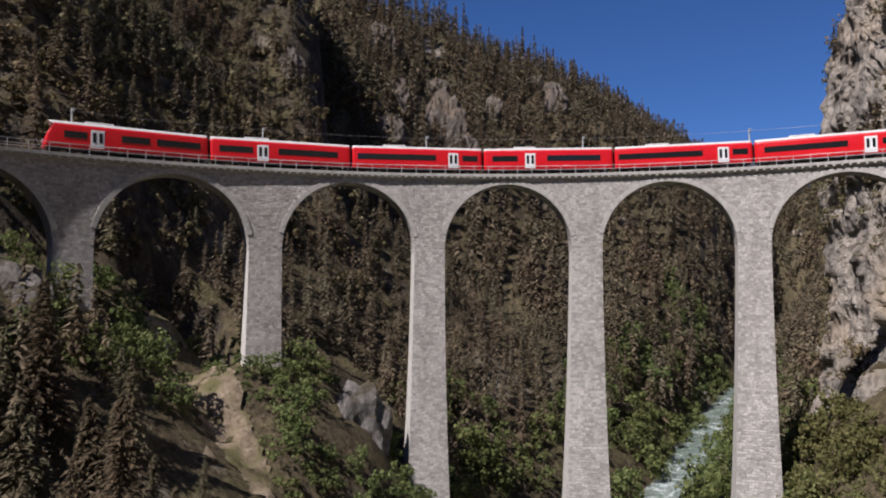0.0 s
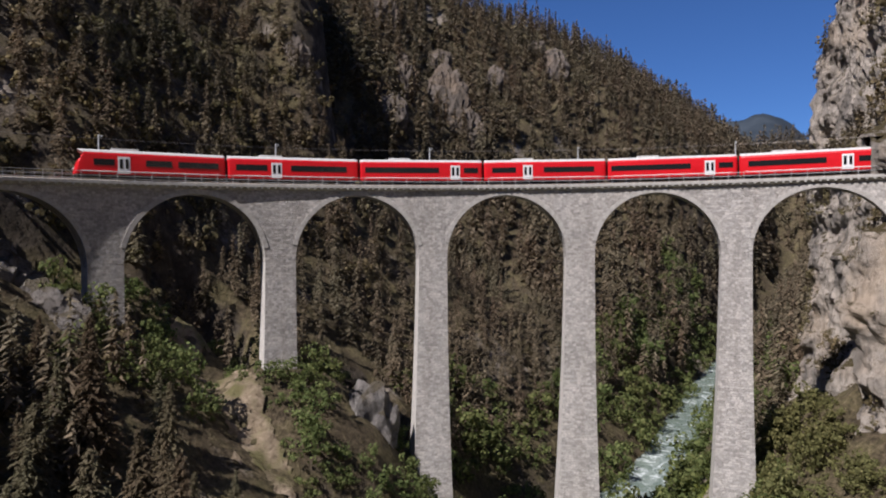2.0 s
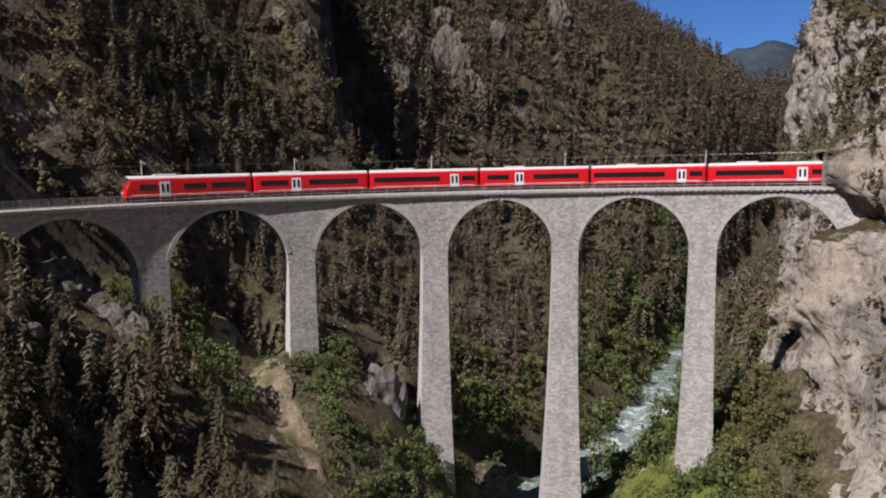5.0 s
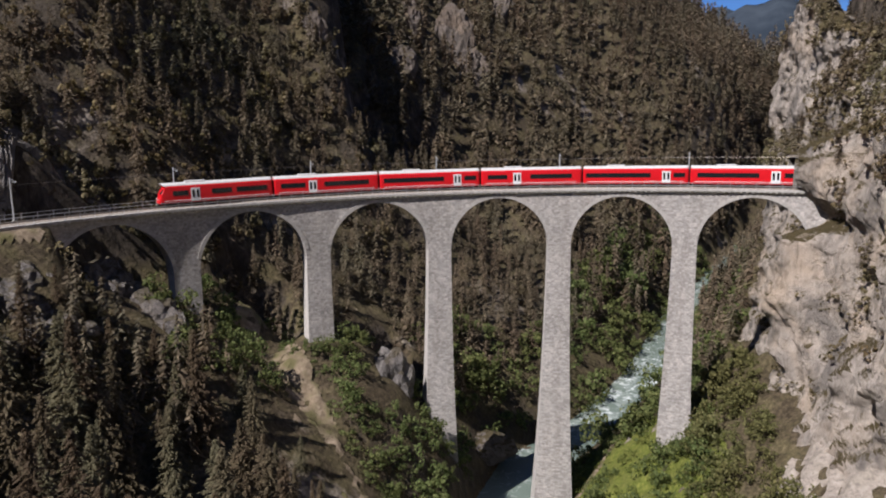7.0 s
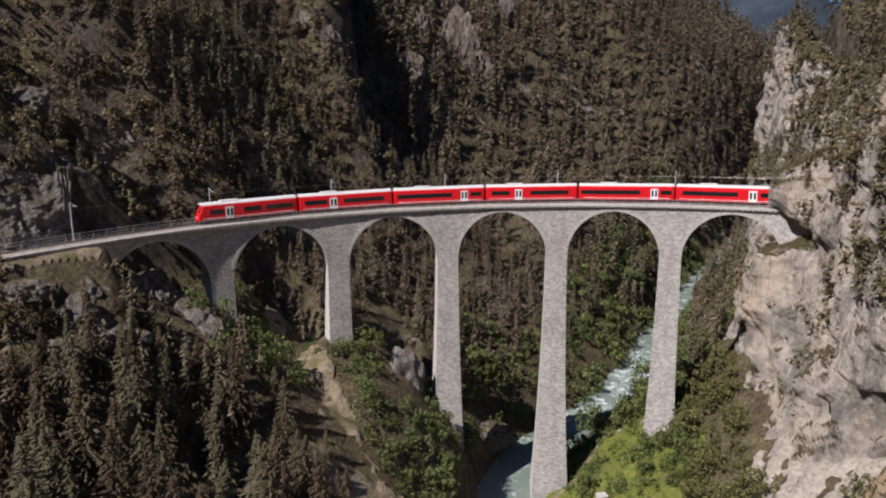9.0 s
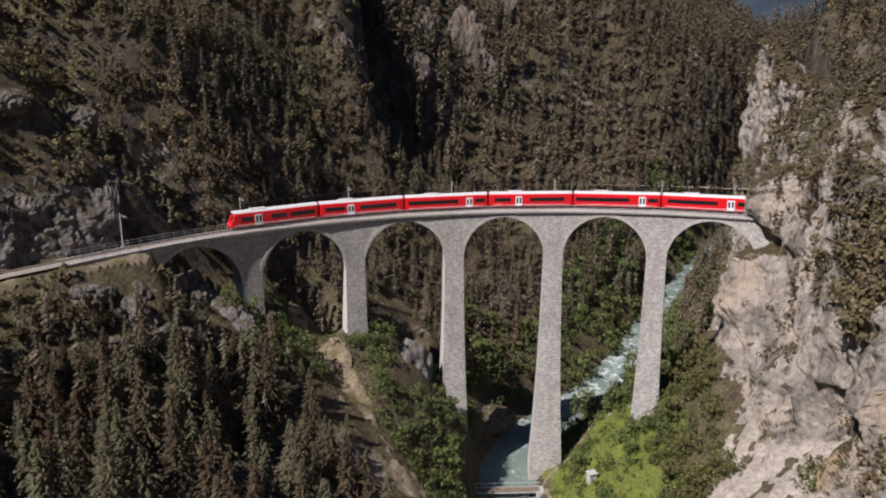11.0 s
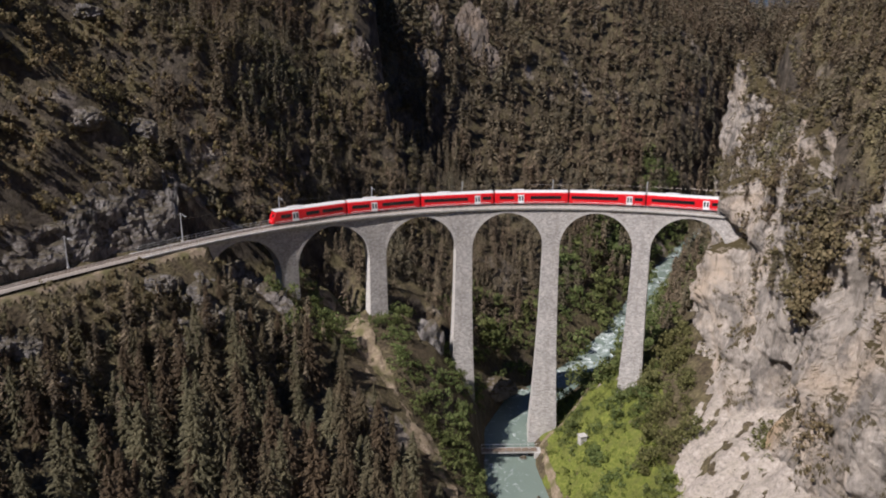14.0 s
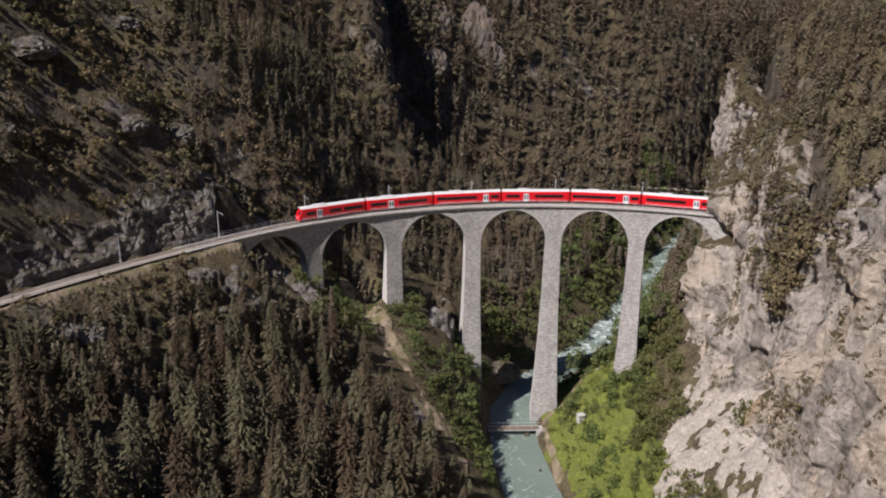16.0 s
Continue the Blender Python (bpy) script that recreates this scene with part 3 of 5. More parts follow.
# dressed stones round each arch
voussoir = None
for mid in ARCH_MID:
    base = float(deck_z(mid)) - 65.1 + SPRING
    for i in range(3, 41):
        a = math.pi * (i + 0.5) / 44
        r_out = RISE + 0.32
        th = mid - r_out * math.cos(a) / ARC
        m = Matrix.Translation(polar(NEAR - 0.03, th, base + r_out * math.sin(a))) @ Matrix.Rotation(-th, 4, "Z") @ Matrix.Rotation(a - math.pi / 2, 4, "Y")
        if voussoir is None:
            voussoir = part("voussoir", one_box((0.655, 0.14, 0.62), (0, 0, 0), 0.02), ARCH_STONE, viaduct)
            voussoir.matrix_local = m
        else:
            shared("voussoir", voussoir, viaduct, m)


# ---- abutment, deck, railings ----
def sweep(profile, th0, th1, step=0.01, closed=True):
    """A profile of (off, up) carried along the track."""
    ths = np.linspace(th0, th1, max(2, int((th1 - th0) / step)))
    loop = profile + profile[:1] if closed else profile
    rows = []
    for th in ths:
        u, row = 0.0, []
        for i, (o, h) in enumerate(loop):
            if i:
                u += math.hypot(o - loop[i - 1][0], h - loop[i - 1][1])
            row.append((tuple(on_track(th, o, h)), (th * ARC, u)))
        rows.append(row)
    return strip(rows)


part("abutment", sweep([(-1.95, -14), (-1.95, -0.8), (1.95, -0.8), (1.95, -14)], WEST - 0.12, WEST + 0.004), MASONRY, viaduct)
part("abutment", sweep([(-1.88, -10.5), (-1.88, -0.8), (1.88, -0.8), (1.88, -10.5)], PIER[-1] + STEP - 0.022, EAST + 0.05), MASONRY, viaduct)
part("deck", sweep([(-2.45, -0.42), (-2.45, -0.05), (-2.0, 0.0), (-1.95, -0.2), (1.95, -0.2), (2.0, 0.0), (2.45, -0.05), (2.45, -0.42), (1.9, -0.8), (-1.9, -0.8)], WEST - 0.12, EAST + 0.03), CONCRETE, viaduct, "pale concrete deck slab with projecting edges")
part("ballast_bed", sweep([(-1.75, -0.25), (-1.3, 0.12), (1.3, 0.12), (1.75, -0.25)], -1.95, EAST + 0.78, 0.02), BALLAST, viaduct, "brown-grey gravel ballast")

corbel = None
for i in range(int((EAST - WEST + 0.1) * ARC / 0.95)):
    th = WEST - 0.1 + i * 0.95 / ARC
    m = Matrix.Translation(on_track(th, -2.12, -0.6)) @ Matrix.Rotation(-th, 4, "Z")
    if corbel is None:
        corbel = part("corbel", one_box((0.32, 0.6, 0.26), (0, 0, 0.05), 0.04), CONCRETE, viaduct)
        corbel.matrix_local = m
    else:
        shared("corbel", corbel, viaduct, m)

railing = tagged(empty("railing"), "thin grey steel railing along the deck edge", "railing", kind="structure")
for off in (-2.3, 2.3):
    for h in (0.55, 1.05):
        part("bar", sweep([(off - 0.03, h - 0.03), (off + 0.03, h - 0.03), (off + 0.03, h + 0.03), (off - 0.03, h + 0.03)], WEST - 0.1, EAST, 0.02), GALVANISED, railing)
post = None
for off in (-2.3, 2.3):
    for i in range(int((EAST - WEST + 0.1) * ARC / 2.1)):
        th = WEST - 0.1 + i * 2.1 / ARC
        m = Matrix.Translation(on_track(th, off, 0.5)) @ Matrix.Rotation(-th, 4, "Z")
        if post is None:
            post = part("post", one_box((0.07, 0.07, 1.12), (0, 0, 0), 0.01), GALVANISED, railing)
            post.matrix_local = m
        else:
            shared("post", post, railing, m)

track = tagged(empty("railway_track"), "single narrow-gauge railway track on gravel", "track", kind="structure")
for off in (-0.5, 0.5):
    part("rail", sweep([(off - 0.06, 0.13), (off - 0.03, 0.3), (off + 0.03, 0.3), (off + 0.06, 0.13)], -1.95, EAST + 0.78, 0.012), STEEL, track)


def conifer(height, radius, boughs, seed, sprays, blade, ragged=0.35):
    """Crown of a spruce: drooping boughs at every height round the stem, each a run of thin hanging sprays."""
    rng = random.Random(seed)
    v, f = [], []
    lopside = rng.uniform(0, 6.28)
    for i in range(boughs):
        t = ((i + rng.uniform(0, 1)) / boughs) ** 1.15
        z = height * (0.1 + 0.9 * t)
        a = i * 2.39996 + rng.uniform(-0.6, 0.6)
        gap = 1 - ragged * (0.5 + 0.5 * math.sin(z * 2.3 + a * 2 + seed)) - 0.15 * math.cos(a - lopside)
        r = radius * (1 - t) ** 0.85 * gap * rng.uniform(0.6, 1.2) + 0.1
        droop = r * rng.uniform(0.1, 0.55) - 0.4 * r * t
        for q in range(sprays):
            k = (q + rng.uniform(0.2, 1.0)) / sprays
            x, y, h = r * k * math.cos(a), r * k * math.sin(a), z - droop * k * k
            b = a + rng.choice((-1, 1)) * rng.uniform(0.1, 1.2)
            size = blade * rng.uniform(0.6, 1.35) * (1 - 0.45 * t)
            down = rng.uniform(0.15, 0.9)
            ex, ey = size * math.cos(b), size * math.sin(b)
            wx, wy = -math.sin(b) * size * 0.24, math.cos(b) * size * 0.24
            tilt = rng.uniform(-0.18, 0.18) * size
            base = len(v)
            v.extend(((x - 0.3 * ex + wx, y - 0.3 * ey + wy, h + 0.12 * size + tilt), (x - 0.3 * ex - wx, y - 0.3 * ey - wy, h + 0.12 * size - tilt), (x + ex, y + ey, h - down * size)))
            f.append((base, base + 1, base + 2))
    # the leader
    base = len(v)
    w = 0.1 + 0.06 * blade
    v.extend(((w, 0, height * 0.9), (-w, w, height * 0.9), (-w, -w, height * 0.9), (0, 0, height * 1.02)))
    f.extend(((base, base + 1, base + 3), (base + 1, base + 2, base + 3), (base + 2, base, base + 3)))
    return v, f


def trunk_mesh(height, r):
    bm = bmesh.new()
    tube(bm, (0, 0, -1.2), (0, 0, height * 0.5), r, r * 0.6, 7)
    tube(bm, (0, 0, height * 0.5), (0, 0, height * 0.97), r * 0.6, 0.03, 6)
    return bm


def leafy(height, radius, clumps, leaves, seed, leaf=1.35):
    """A broad crown: clumps of small leaf blades round a leaning set of limbs."""
    rng = random.Random(seed)
    v, f = [], []
    for i in range(clumps):
        a, t = rng.uniform(0, 6.283), rng.uniform(0.12, 1)
        rr = radius * math.sqrt(rng.random()) * math.sin(min(1, 0.25 + t) * 2.2) * 0.95
        cx, cy, cz = rr * math.cos(a), rr * math.sin(a), height * t * rng.uniform(0.8, 1)
        cr = radius * rng.uniform(0.2, 0.42)
        for j in range(leaves):
            d = Vector((rng.gauss(0, 1), rng.gauss(0, 1), rng.gauss(0.25, 0.9)))
            d.normalize()
            p = Vector((cx, cy, cz)) + d * cr * rng.uniform(0.6, 1.05)
            q = Vector((rng.gauss(0, 1), rng.gauss(0, 1), rng.gauss(0, 1)))
            e1 = d.cross(q)
            if e1.length < 1e-3:
                continue
            e1.normalize()
            e2 = (d.cross(e1) + d * rng.uniform(-0.6, 0.6)).normalized()
            s = leaf * radius * rng.uniform(0.045, 0.1)
            k = len(v)
            v.extend((tuple(p - e1 * s), tuple(p + e2 * s * 0.7), tuple(p + e1 * s), tuple(p - e2 * s * 0.7)))
            f.append((k, k + 1, k + 2, k + 3))
    return v, f


def slope(x, y):
    e = 1.5
    return np.hypot(ground_z(x + e, y) - ground_z(x - e, y), ground_z(x, y + e) - ground_z(x, y - e)) / (2 * e)


def track_off(x, y):
    th = np.arctan2(x - CENTRE[0], y - CENTRE[1])
    return np.hypot(x - CENTRE[0], y - CENTRE[1]) - track_radius(th), th


def open_strip(x, y):
    """Signed metres from the dry clearing that runs down to the river; below it grow shrubs."""
    ux, uy = 0.70, -0.714
    return (x + 32.5) * -uy + (y - 87) * ux


def scatter(x0, x1, y0, y1, gap, seed):
    rng = np.random.default_rng(seed)
    gx, gy = np.meshgrid(np.arange(x0, x1, gap), np.arange(y0, y1, gap))
    x = gx.ravel() + rng.uniform(-0.48, 0.48, gx.size) * gap
    y = gy.ravel() + rng.uniform(-0.48, 0.48, gx.size) * gap
    return x, y, rng


def merged(kinds, x, y, z, size, rng):
    """One mesh of many plants."""
    arrays = [(np.array(v), np.array(f)) for v, f in kinds]
    pick = rng.integers(0, len(kinds), len(x))
    vs, fs, k = [], [], 0
    for i in range(len(x)):
        v, f = arrays[pick[i]]
        a = rng.uniform(0, 6.283)
        c, s = math.cos(a) * size[i], math.sin(a) * size[i]
        h = size[i] * rng.uniform(0.85, 1.2)
        vs.append(np.stack([v[:, 0] * c - v[:, 1] * s + x[i], v[:, 0] * s + v[:, 1] * c + y[i], v[:, 2] * h + z[i]], 1))
        fs.append(f + k)
        k += len(v)
    return np.concatenate(vs), np.concatenate(fs)


def quick_mesh(name, v, f, material):
    me = bpy.data.meshes.new(name)
    me.vertices.add(len(v))
    me.vertices.foreach_set("co", v.astype(np.float32).ravel())
    n = f.shape[1]
    me.loops.add(f.size)
    me.loops.foreach_set("vertex_index", f.astype(np.int32).ravel())
    me.polygons.add(len(f))
    me.polygons.foreach_set("loop_start", np.arange(0, f.size, n, dtype=np.int32))
    me.update(calc_edges=True)
    me.materials.append(material)
    return new(name, me)


# ---- the near trees on the west slope ----
NEAR_KINDS = []
for i, (h, r) in enumerate(((15, 3.5), (13, 3.1), (17, 3.3), (11, 3.1))):
    tree = tagged(empty("spruce_tree"), "tall brownish-green spruce on the steep slope below the line", "tree", "spruces on the near slope")
    part("trunk", trunk_mesh(h, 0.2), BARK, tree)
    part("crown", conifer(h, r * 1.05, 210, 100 + i, 14, 0.52, 0.28), SPRUCE, tree)
    NEAR_KINDS.append(tree)


def plant(x, y, m_scale, kinds, rng, used, sink=0.4):
    kind = int(rng.integers(0, len(kinds)))
    m = Matrix.Translation((x, y, ground_at(x, y) - sink)) @ Matrix.Rotation(rng.uniform(0, 6.28), 4, "Z") @ Matrix.Rotation(rng.normal(0, 0.025), 4, "X")
    tree = kinds[kind] if kind not in used else copy_thing(kinds[kind], m)
    tree.matrix_basis = m @ Matrix.Diagonal((m_scale, m_scale, m_scale, 1))
    used.add(kind)


x, y, rng = scatter(-108, -2, -26, 92, 4.7, 5)
r, th = track_off(x, y)
keep = (r < -5.5) & (open_strip(x, y) < -6.0) & (slope(x, y) < 3) & (fractal(x / 11, y / 11, 0, 2, 8) > -0.5) & (np.hypot(x + 47, y - 73) > 8) & (np.hypot(x + 60, y - 61) > 8)
x, y = x[keep], y[keep]
order = np.argsort(np.hypot(x + 10, y - 20))
used = set()
for i in order[:300]:
    plant(x[i], y[i], rng.uniform(0.7, 1.22) * float(np.clip((-track_off(x[i], y[i])[0] - 2) / 22, 0.28, 1)) * float(np.clip((-open_strip(x[i], y[i]) - 3) / 15, 0.25, 1)), NEAR_KINDS, rng, used)
x, y = x[order[300:]], y[order[300:]]
ok = track_off(x, y)[0] < -14
x, y = x[ok], y[ok]

# ---- the rock face in the cutting above the line ----
def rock_face_mesh():
    ths = np.linspace(-1.9, -0.7, 260)
    k = np.linspace(0, 1, 44)[:, None]
    wide = 5.2 + 3.0 * fractal(ths * 9, 0 * ths, 0, 3, 71) + 2.0 * np.clip((ths + 0.87) / 0.03, 0, 1) - 6 * np.clip((ths + 0.76) / 0.06, 0, 1)
    r = 3.7 + 4.6 * np.clip((ths + 0.88) / 0.03, 0, 1) + k * np.maximum(wide, 0.8)[None, :]
    th = ths[None, :] + 0 * r
    rad = track_radius(th) + r
    gx, gy = CENTRE[0] + rad * np.sin(th), CENTRE[1] + rad * np.cos(th)
    gz = ground_z(gx, gy)
    u = th * 110
    bulge = 1.2 + 1.9 * fractal(u / 4, gz / 4, 0, 4, 73) - 1.9 * np.abs(fractal(u / 2.0 + gz / 4, gz / 2.2, 0, 4, 75))
    bulge = bulge * np.clip(np.minimum(k * 6, (1 - k) * 5), 0, 1) - 0.6 * (np.minimum(k, 1 - k) < 0.02)
    bulge = np.minimum(bulge, r - 2.9)
    X, Y, Z = gx - bulge * 0.85 * np.sin(th), gy - bulge * 0.85 * np.cos(th), gz + bulge * 0.45
    n, m = len(ths), len(k)
    i = (np.arange(m - 1)[:, None] * n + np.arange(n - 1)[None, :]).ravel()
    return np.stack([X.ravel(), Y.ravel(), Z.ravel()], 1).tolist(), np.stack([i, i + 1, i + 1 + n, i + n], 1).tolist()


tagged(part("rock_face", rock_face_mesh(), CUT_ROCK), "broken grey rock face in the cutting above the railway", "rock face", kind="structure")

# ---- far woods ----
MID_KINDS = [conifer(14, 3.1, 76, 300, 4, 0.95, 0.25), conifer(12, 2.9, 68, 301, 4, 0.92, 0.25), conifer(16, 3.0, 80, 302, 4, 0.95, 0.25), conifer(9, 2.8, 56, 303, 4, 0.9, 0.25), conifer(13, 2.8, 56, 304, 4, 0.95, 0.5)]
FAR_KINDS = [conifer(15, 2.3, 50, 310, 2, 1.75), conifer(13, 2.1, 44, 311, 2, 1.7), conifer(17, 2.3, 52, 312, 2, 1.75), conifer(11, 2.1, 40, 313, 2, 1.6)]


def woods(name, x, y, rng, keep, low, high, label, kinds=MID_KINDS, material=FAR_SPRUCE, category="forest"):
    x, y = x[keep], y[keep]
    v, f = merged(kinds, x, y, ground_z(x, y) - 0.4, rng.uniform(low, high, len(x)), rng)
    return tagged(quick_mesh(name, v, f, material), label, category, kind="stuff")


if len(x):
    woods("spruce_stand", x, y, rng, np.ones(len(x), bool), 0.5, 0.95, "rest of the spruce stand on the slope below the line")


def wood_mask(x, y, steep, thin):
    r, th = track_off(x, y)
    along, side = river_place(x, y)
    line = (np.abs(r) < 6) & (th < 0.55)
    on_cliff = (x > cliff_x(y) - 9) & (x < cliff_x(y) + 7) & (y < 134)
    w, run = ravine_place(x, y)
    ravine = (w > -8) & (w < 9) & (y < 290) & (y > 165) & (slope(x, y) > 1.6)
    return ~line & ~ravine & (np.abs(side) > np.where(y > 190, 8, 13)) & ~on_cliff & (slope(x, y) < steep) & (fractal(x / 20, y / 20, 0, 3, 9) > thin)


x, y, rng = scatter(-150, 90, 40, 215, 3.5, 21)
r, th = track_off(x, y)
az = np.degrees(np.arctan2(x + 5, y + 89))
along, side = river_place(x, y)
open_slope = (r > 8) & (r < 75) & (th < -0.8) & (fractal(x / 14, y / 14, 0, 2, 77) < 0.22 - 0.4 * np.clip((th + 1.0) / 0.2, 0, 1))
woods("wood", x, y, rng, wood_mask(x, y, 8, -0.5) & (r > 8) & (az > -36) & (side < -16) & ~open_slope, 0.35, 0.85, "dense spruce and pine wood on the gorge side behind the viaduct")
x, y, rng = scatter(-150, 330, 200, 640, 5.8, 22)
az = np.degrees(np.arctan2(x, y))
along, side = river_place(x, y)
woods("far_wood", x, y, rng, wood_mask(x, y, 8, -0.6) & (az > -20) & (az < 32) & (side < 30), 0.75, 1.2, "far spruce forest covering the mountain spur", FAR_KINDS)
x, y, rng = scatter(70, 300, 126, 460, 5.4, 24)
az = np.degrees(np.arctan2(x + 5, y + 89))
woods("right_bank_wood", x, y, rng, wood_mask(x, y, 9, -0.9) & (river_place(x, y)[1] > 7) & (az < 36), 0.7, 1.15, "spruce forest on the far right bank", FAR_KINDS)
x, y, rng = scatter(62, 150, 20, 175, 3.6, 23)
woods("cliff_top_wood", x, y, rng, wood_mask(x, y, 9, -0.8) & (river_place(x, y)[1] > 14) & (np.degrees(np.arctan2(x + 5, y + 89)) < 36), 0.4, 0.85, "pines and spruces on top of the cliff")
x, y, rng = scatter(170, 560, 430, 860, 7.5, 25)
az = np.degrees(np.arctan2(x, y))
woods("distant_wood", x, y, rng, (az > 16) & (az < 38), 1.0, 1.5, "distant forest on the valley sides", [conifer(16, 2.8, 26, 320, 2, 2.4), conifer(14, 2.7, 24, 321, 2, 2.3)])


# ---- shrubs ----
SHRUBS = [leafy(3.2, 2.0, 15, 19, 400), leafy(2.4, 1.9, 13, 19, 401), leafy(4.6, 2.3, 18, 19, 402)]
LOW_SCRUB = [leafy(1.2, 1.0, 5, 9, 410, 1.9), leafy(0.9, 1.2, 5, 9, 411, 1.9)]


def thicket(name, x, y, rng, keep, low, high, label, material, kinds=SHRUBS):
    return woods(name, x, y, rng, keep, low, high, label, kinds, material, "shrubs")


# green shrubs between the clearing and the river, and round the first tall pier
x, y, rng = scatter(-46, 8, 48, 112, 2.25, 31)
along, side = river_place(x, y)
o, (r, th) = open_strip(x, y), track_off(x, y)
at_pier = np.min([np.hypot(x - (CENTRE[0] + ARC * math.sin(p)), y - (CENTRE[1] + ARC * math.cos(p))) for p in PIER], axis=0)
thicket("green_shrubs", x, y, rng, ((o > 3.4) | ((o < -2.6) & (r > -15) & (th > -0.72))) & (side < -9) & (at_pier > 5.0) & (fractal(x / 6, y / 6, 0, 2, 12) > -0.8) & (np.hypot(x + 12, (y - 92) / 1.5) > 5.5) & (r < 6), 0.4, 1.1, "green broad-leaved shrubs on the bank under the viaduct", LEAVES)
# valley floor upstream
x, y, rng = scatter(-12, 120, 106, 300, 5.0, 32)
along, side = river_place(x, y)
r, th = track_off(x, y)
thicket("valley_trees", x, y, rng, (np.abs(side) > np.clip(8 - (along - 275) * 0.08, 4.2, 8)) & (np.abs(side) < 26) & (r > 6) & ((x < cliff_x(y) + 6) | (y > 134)) & (np.hypot((x + 13) / 11, (y - 109) / 9) > 1) & (fractal(x / 9, y / 9, 0, 2, 13) > -0.5), 0.9, 2.1, "light green alders and willows along the river", LEAVES)
# right bank below the cliff
x, y, rng = scatter(15, 58, 20, 112, 2.3, 33)
along, side = river_place(x, y)
d = cliff_x(y) - x
at_pier = np.min([np.hypot(x - (CENTRE[0] + ARC * math.sin(p)), y - (CENTRE[1] + ARC * math.cos(p))) for p in PIER], axis=0)
bank = (side > 11) & (at_pier > 4.6)
thicket("bank_shrubs", x, y, rng, bank & (((d > 7) & (d < 19 + 3 * fractal(x / 8, y / 8, 0, 2, 14)) & (y > 58)) | ((np.hypot(x - 42, y - 34) < 6.5) & (y > 22))), 0.5, 1.25, "brown-green scrub on the slope below the cliff", OLIVE)
thicket("bank_bushes", x, y, rng, bank & (d > 15) & (fractal(x / 5, y / 5, 0, 2, 26) > 0.12), 0.4, 1.1, "fresh green bushes on the river bank", LEAVES)
GRASS_GREEN = foliage_material("bank_grass", (0.054, 0.07, 0.016), (0.125, 0.148, 0.034), (0.24, 0.25, 0.078), False)
thicket("bank_grass", x, y, rng, bank & (d > 14), 0.4, 1.15, "bright yellow-green grass and weeds on the river bank", GRASS_GREEN, [leafy(1.8, 1.7, 8, 15, 430), leafy(1.4, 1.5, 7, 15, 431)])
# scrub on the slope above the line
x, y, rng = scatter(-140, -40, 30, 150, 2.05, 34)
r, th = track_off(x, y)
az = np.degrees(np.arctan2(x + 5, y + 89))
HILL_SCRUB = [leafy(2.6, 1.5, 5, 15, 420, 2.4), leafy(1.7, 1.7, 5, 14, 421, 2.4), leafy(3.4, 1.3, 6, 14, 426, 2.4)]
above = (r > 7.5) & (az > -36)
tone = fractal(x / 13, y / 13, 0, 2, 16)
thicket("hillside_scrub", x, y, rng, above & (tone > -0.2) & (rng.random(len(x)) < 0.85), 0.5, 1.5, "dry brown and olive scrub above the railway", SCRUB, HILL_SCRUB)
x2, y2, rng2 = scatter(-125, -15, 140, 260, 3.9, 39)
thicket("ravine_scrub", x2, y2, rng2, (track_off(x2, y2)[0] > 30) & (slope(x2, y2) < 4), 0.7, 1.8, "dry scrub on the steep sides of the ravine", SCRUB, HILL_SCRUB)
thicket("hillside_bushes", x, y, rng, above & (tone <= -0.2) & (fractal(x / 7, y / 7, 0, 2, 15) > -0.55), 0.45, 1.3, "yellow-olive bushes and heath above the railway", HEATH, HILL_SCRUB)
x, y, rng = scatter(-112, -38, 0, 84, 2.1, 37)
r, th = track_off(x, y)
thicket("embankment_scrub", x, y, rng, (r < -3.2) & (r > -24) & (th < -0.62) & (np.hypot(x + 47, y - 73) > 7) & (np.hypot(x + 60, y - 61) > 7) & (fractal(x / 6, y / 6, 0, 2, 18) > -0.5), 0.5, 1.35, "dry brown and green scrub on the bank below the line", SCRUB, [leafy(2.2, 1.8, 7, 11, 422, 2.1), leafy(1.6, 1.6, 6, 11, 423, 2.1)])
x, y, rng = scatter(-112, -30, 0, 90, 3.3, 41)
r, th = track_off(x, y)
woods("embankment_wood", x, y, rng, (r < -8.0) & (r > -26) & (th < -0.6) & (np.hypot(x + 47, y - 73) > 8) & (np.hypot(x + 60, y - 61) > 8) & (fractal(x / 8, y / 8, 0, 2, 19) > -0.45), 0.32, 0.7, "young spruces on the bank below the line", FAR_KINDS)
x, y, rng = scatter(60, 116, 15, 132, 2.5, 38)
thicket("cliff_top_scrub", x, y, rng, (x > cliff_x(y) + 5), 0.5, 1.4, "brown scrub on the shoulder above the cliff", SCRUB, [leafy(2.2, 1.8, 7, 11, 424, 2.1), leafy(1.6, 1.6, 6, 11, 425, 2.1)])
# tufts on the cliff's ledges
rng = np.random.default_rng(35)
cl = CLIFF_POINTS[14:-2:2, 100:-60:2].reshape(-1, 3)
pick = (fractal(cl[:, 1] / 7, cl[:, 2] / 8, 0, 3, 17) + 0.35 * rng.random(len(cl)) - 0.22 + 0.85 * np.exp(-((cl[:, 1] - 48 + 0.12 * (cl[:, 2] - 66)) / 5) ** 2) * np.clip((cl[:, 2] - 54) / 8, 0, 1) + 0.62 * np.clip((cl[:, 2] - 62) / 22, 0, 1) * (cl[:, 1] < 106) > 0.30) & (np.hypot(cl[:, 1] - PORTAL.y, cl[:, 2] - PORTAL.z) > 7)
cl = cl[pick]
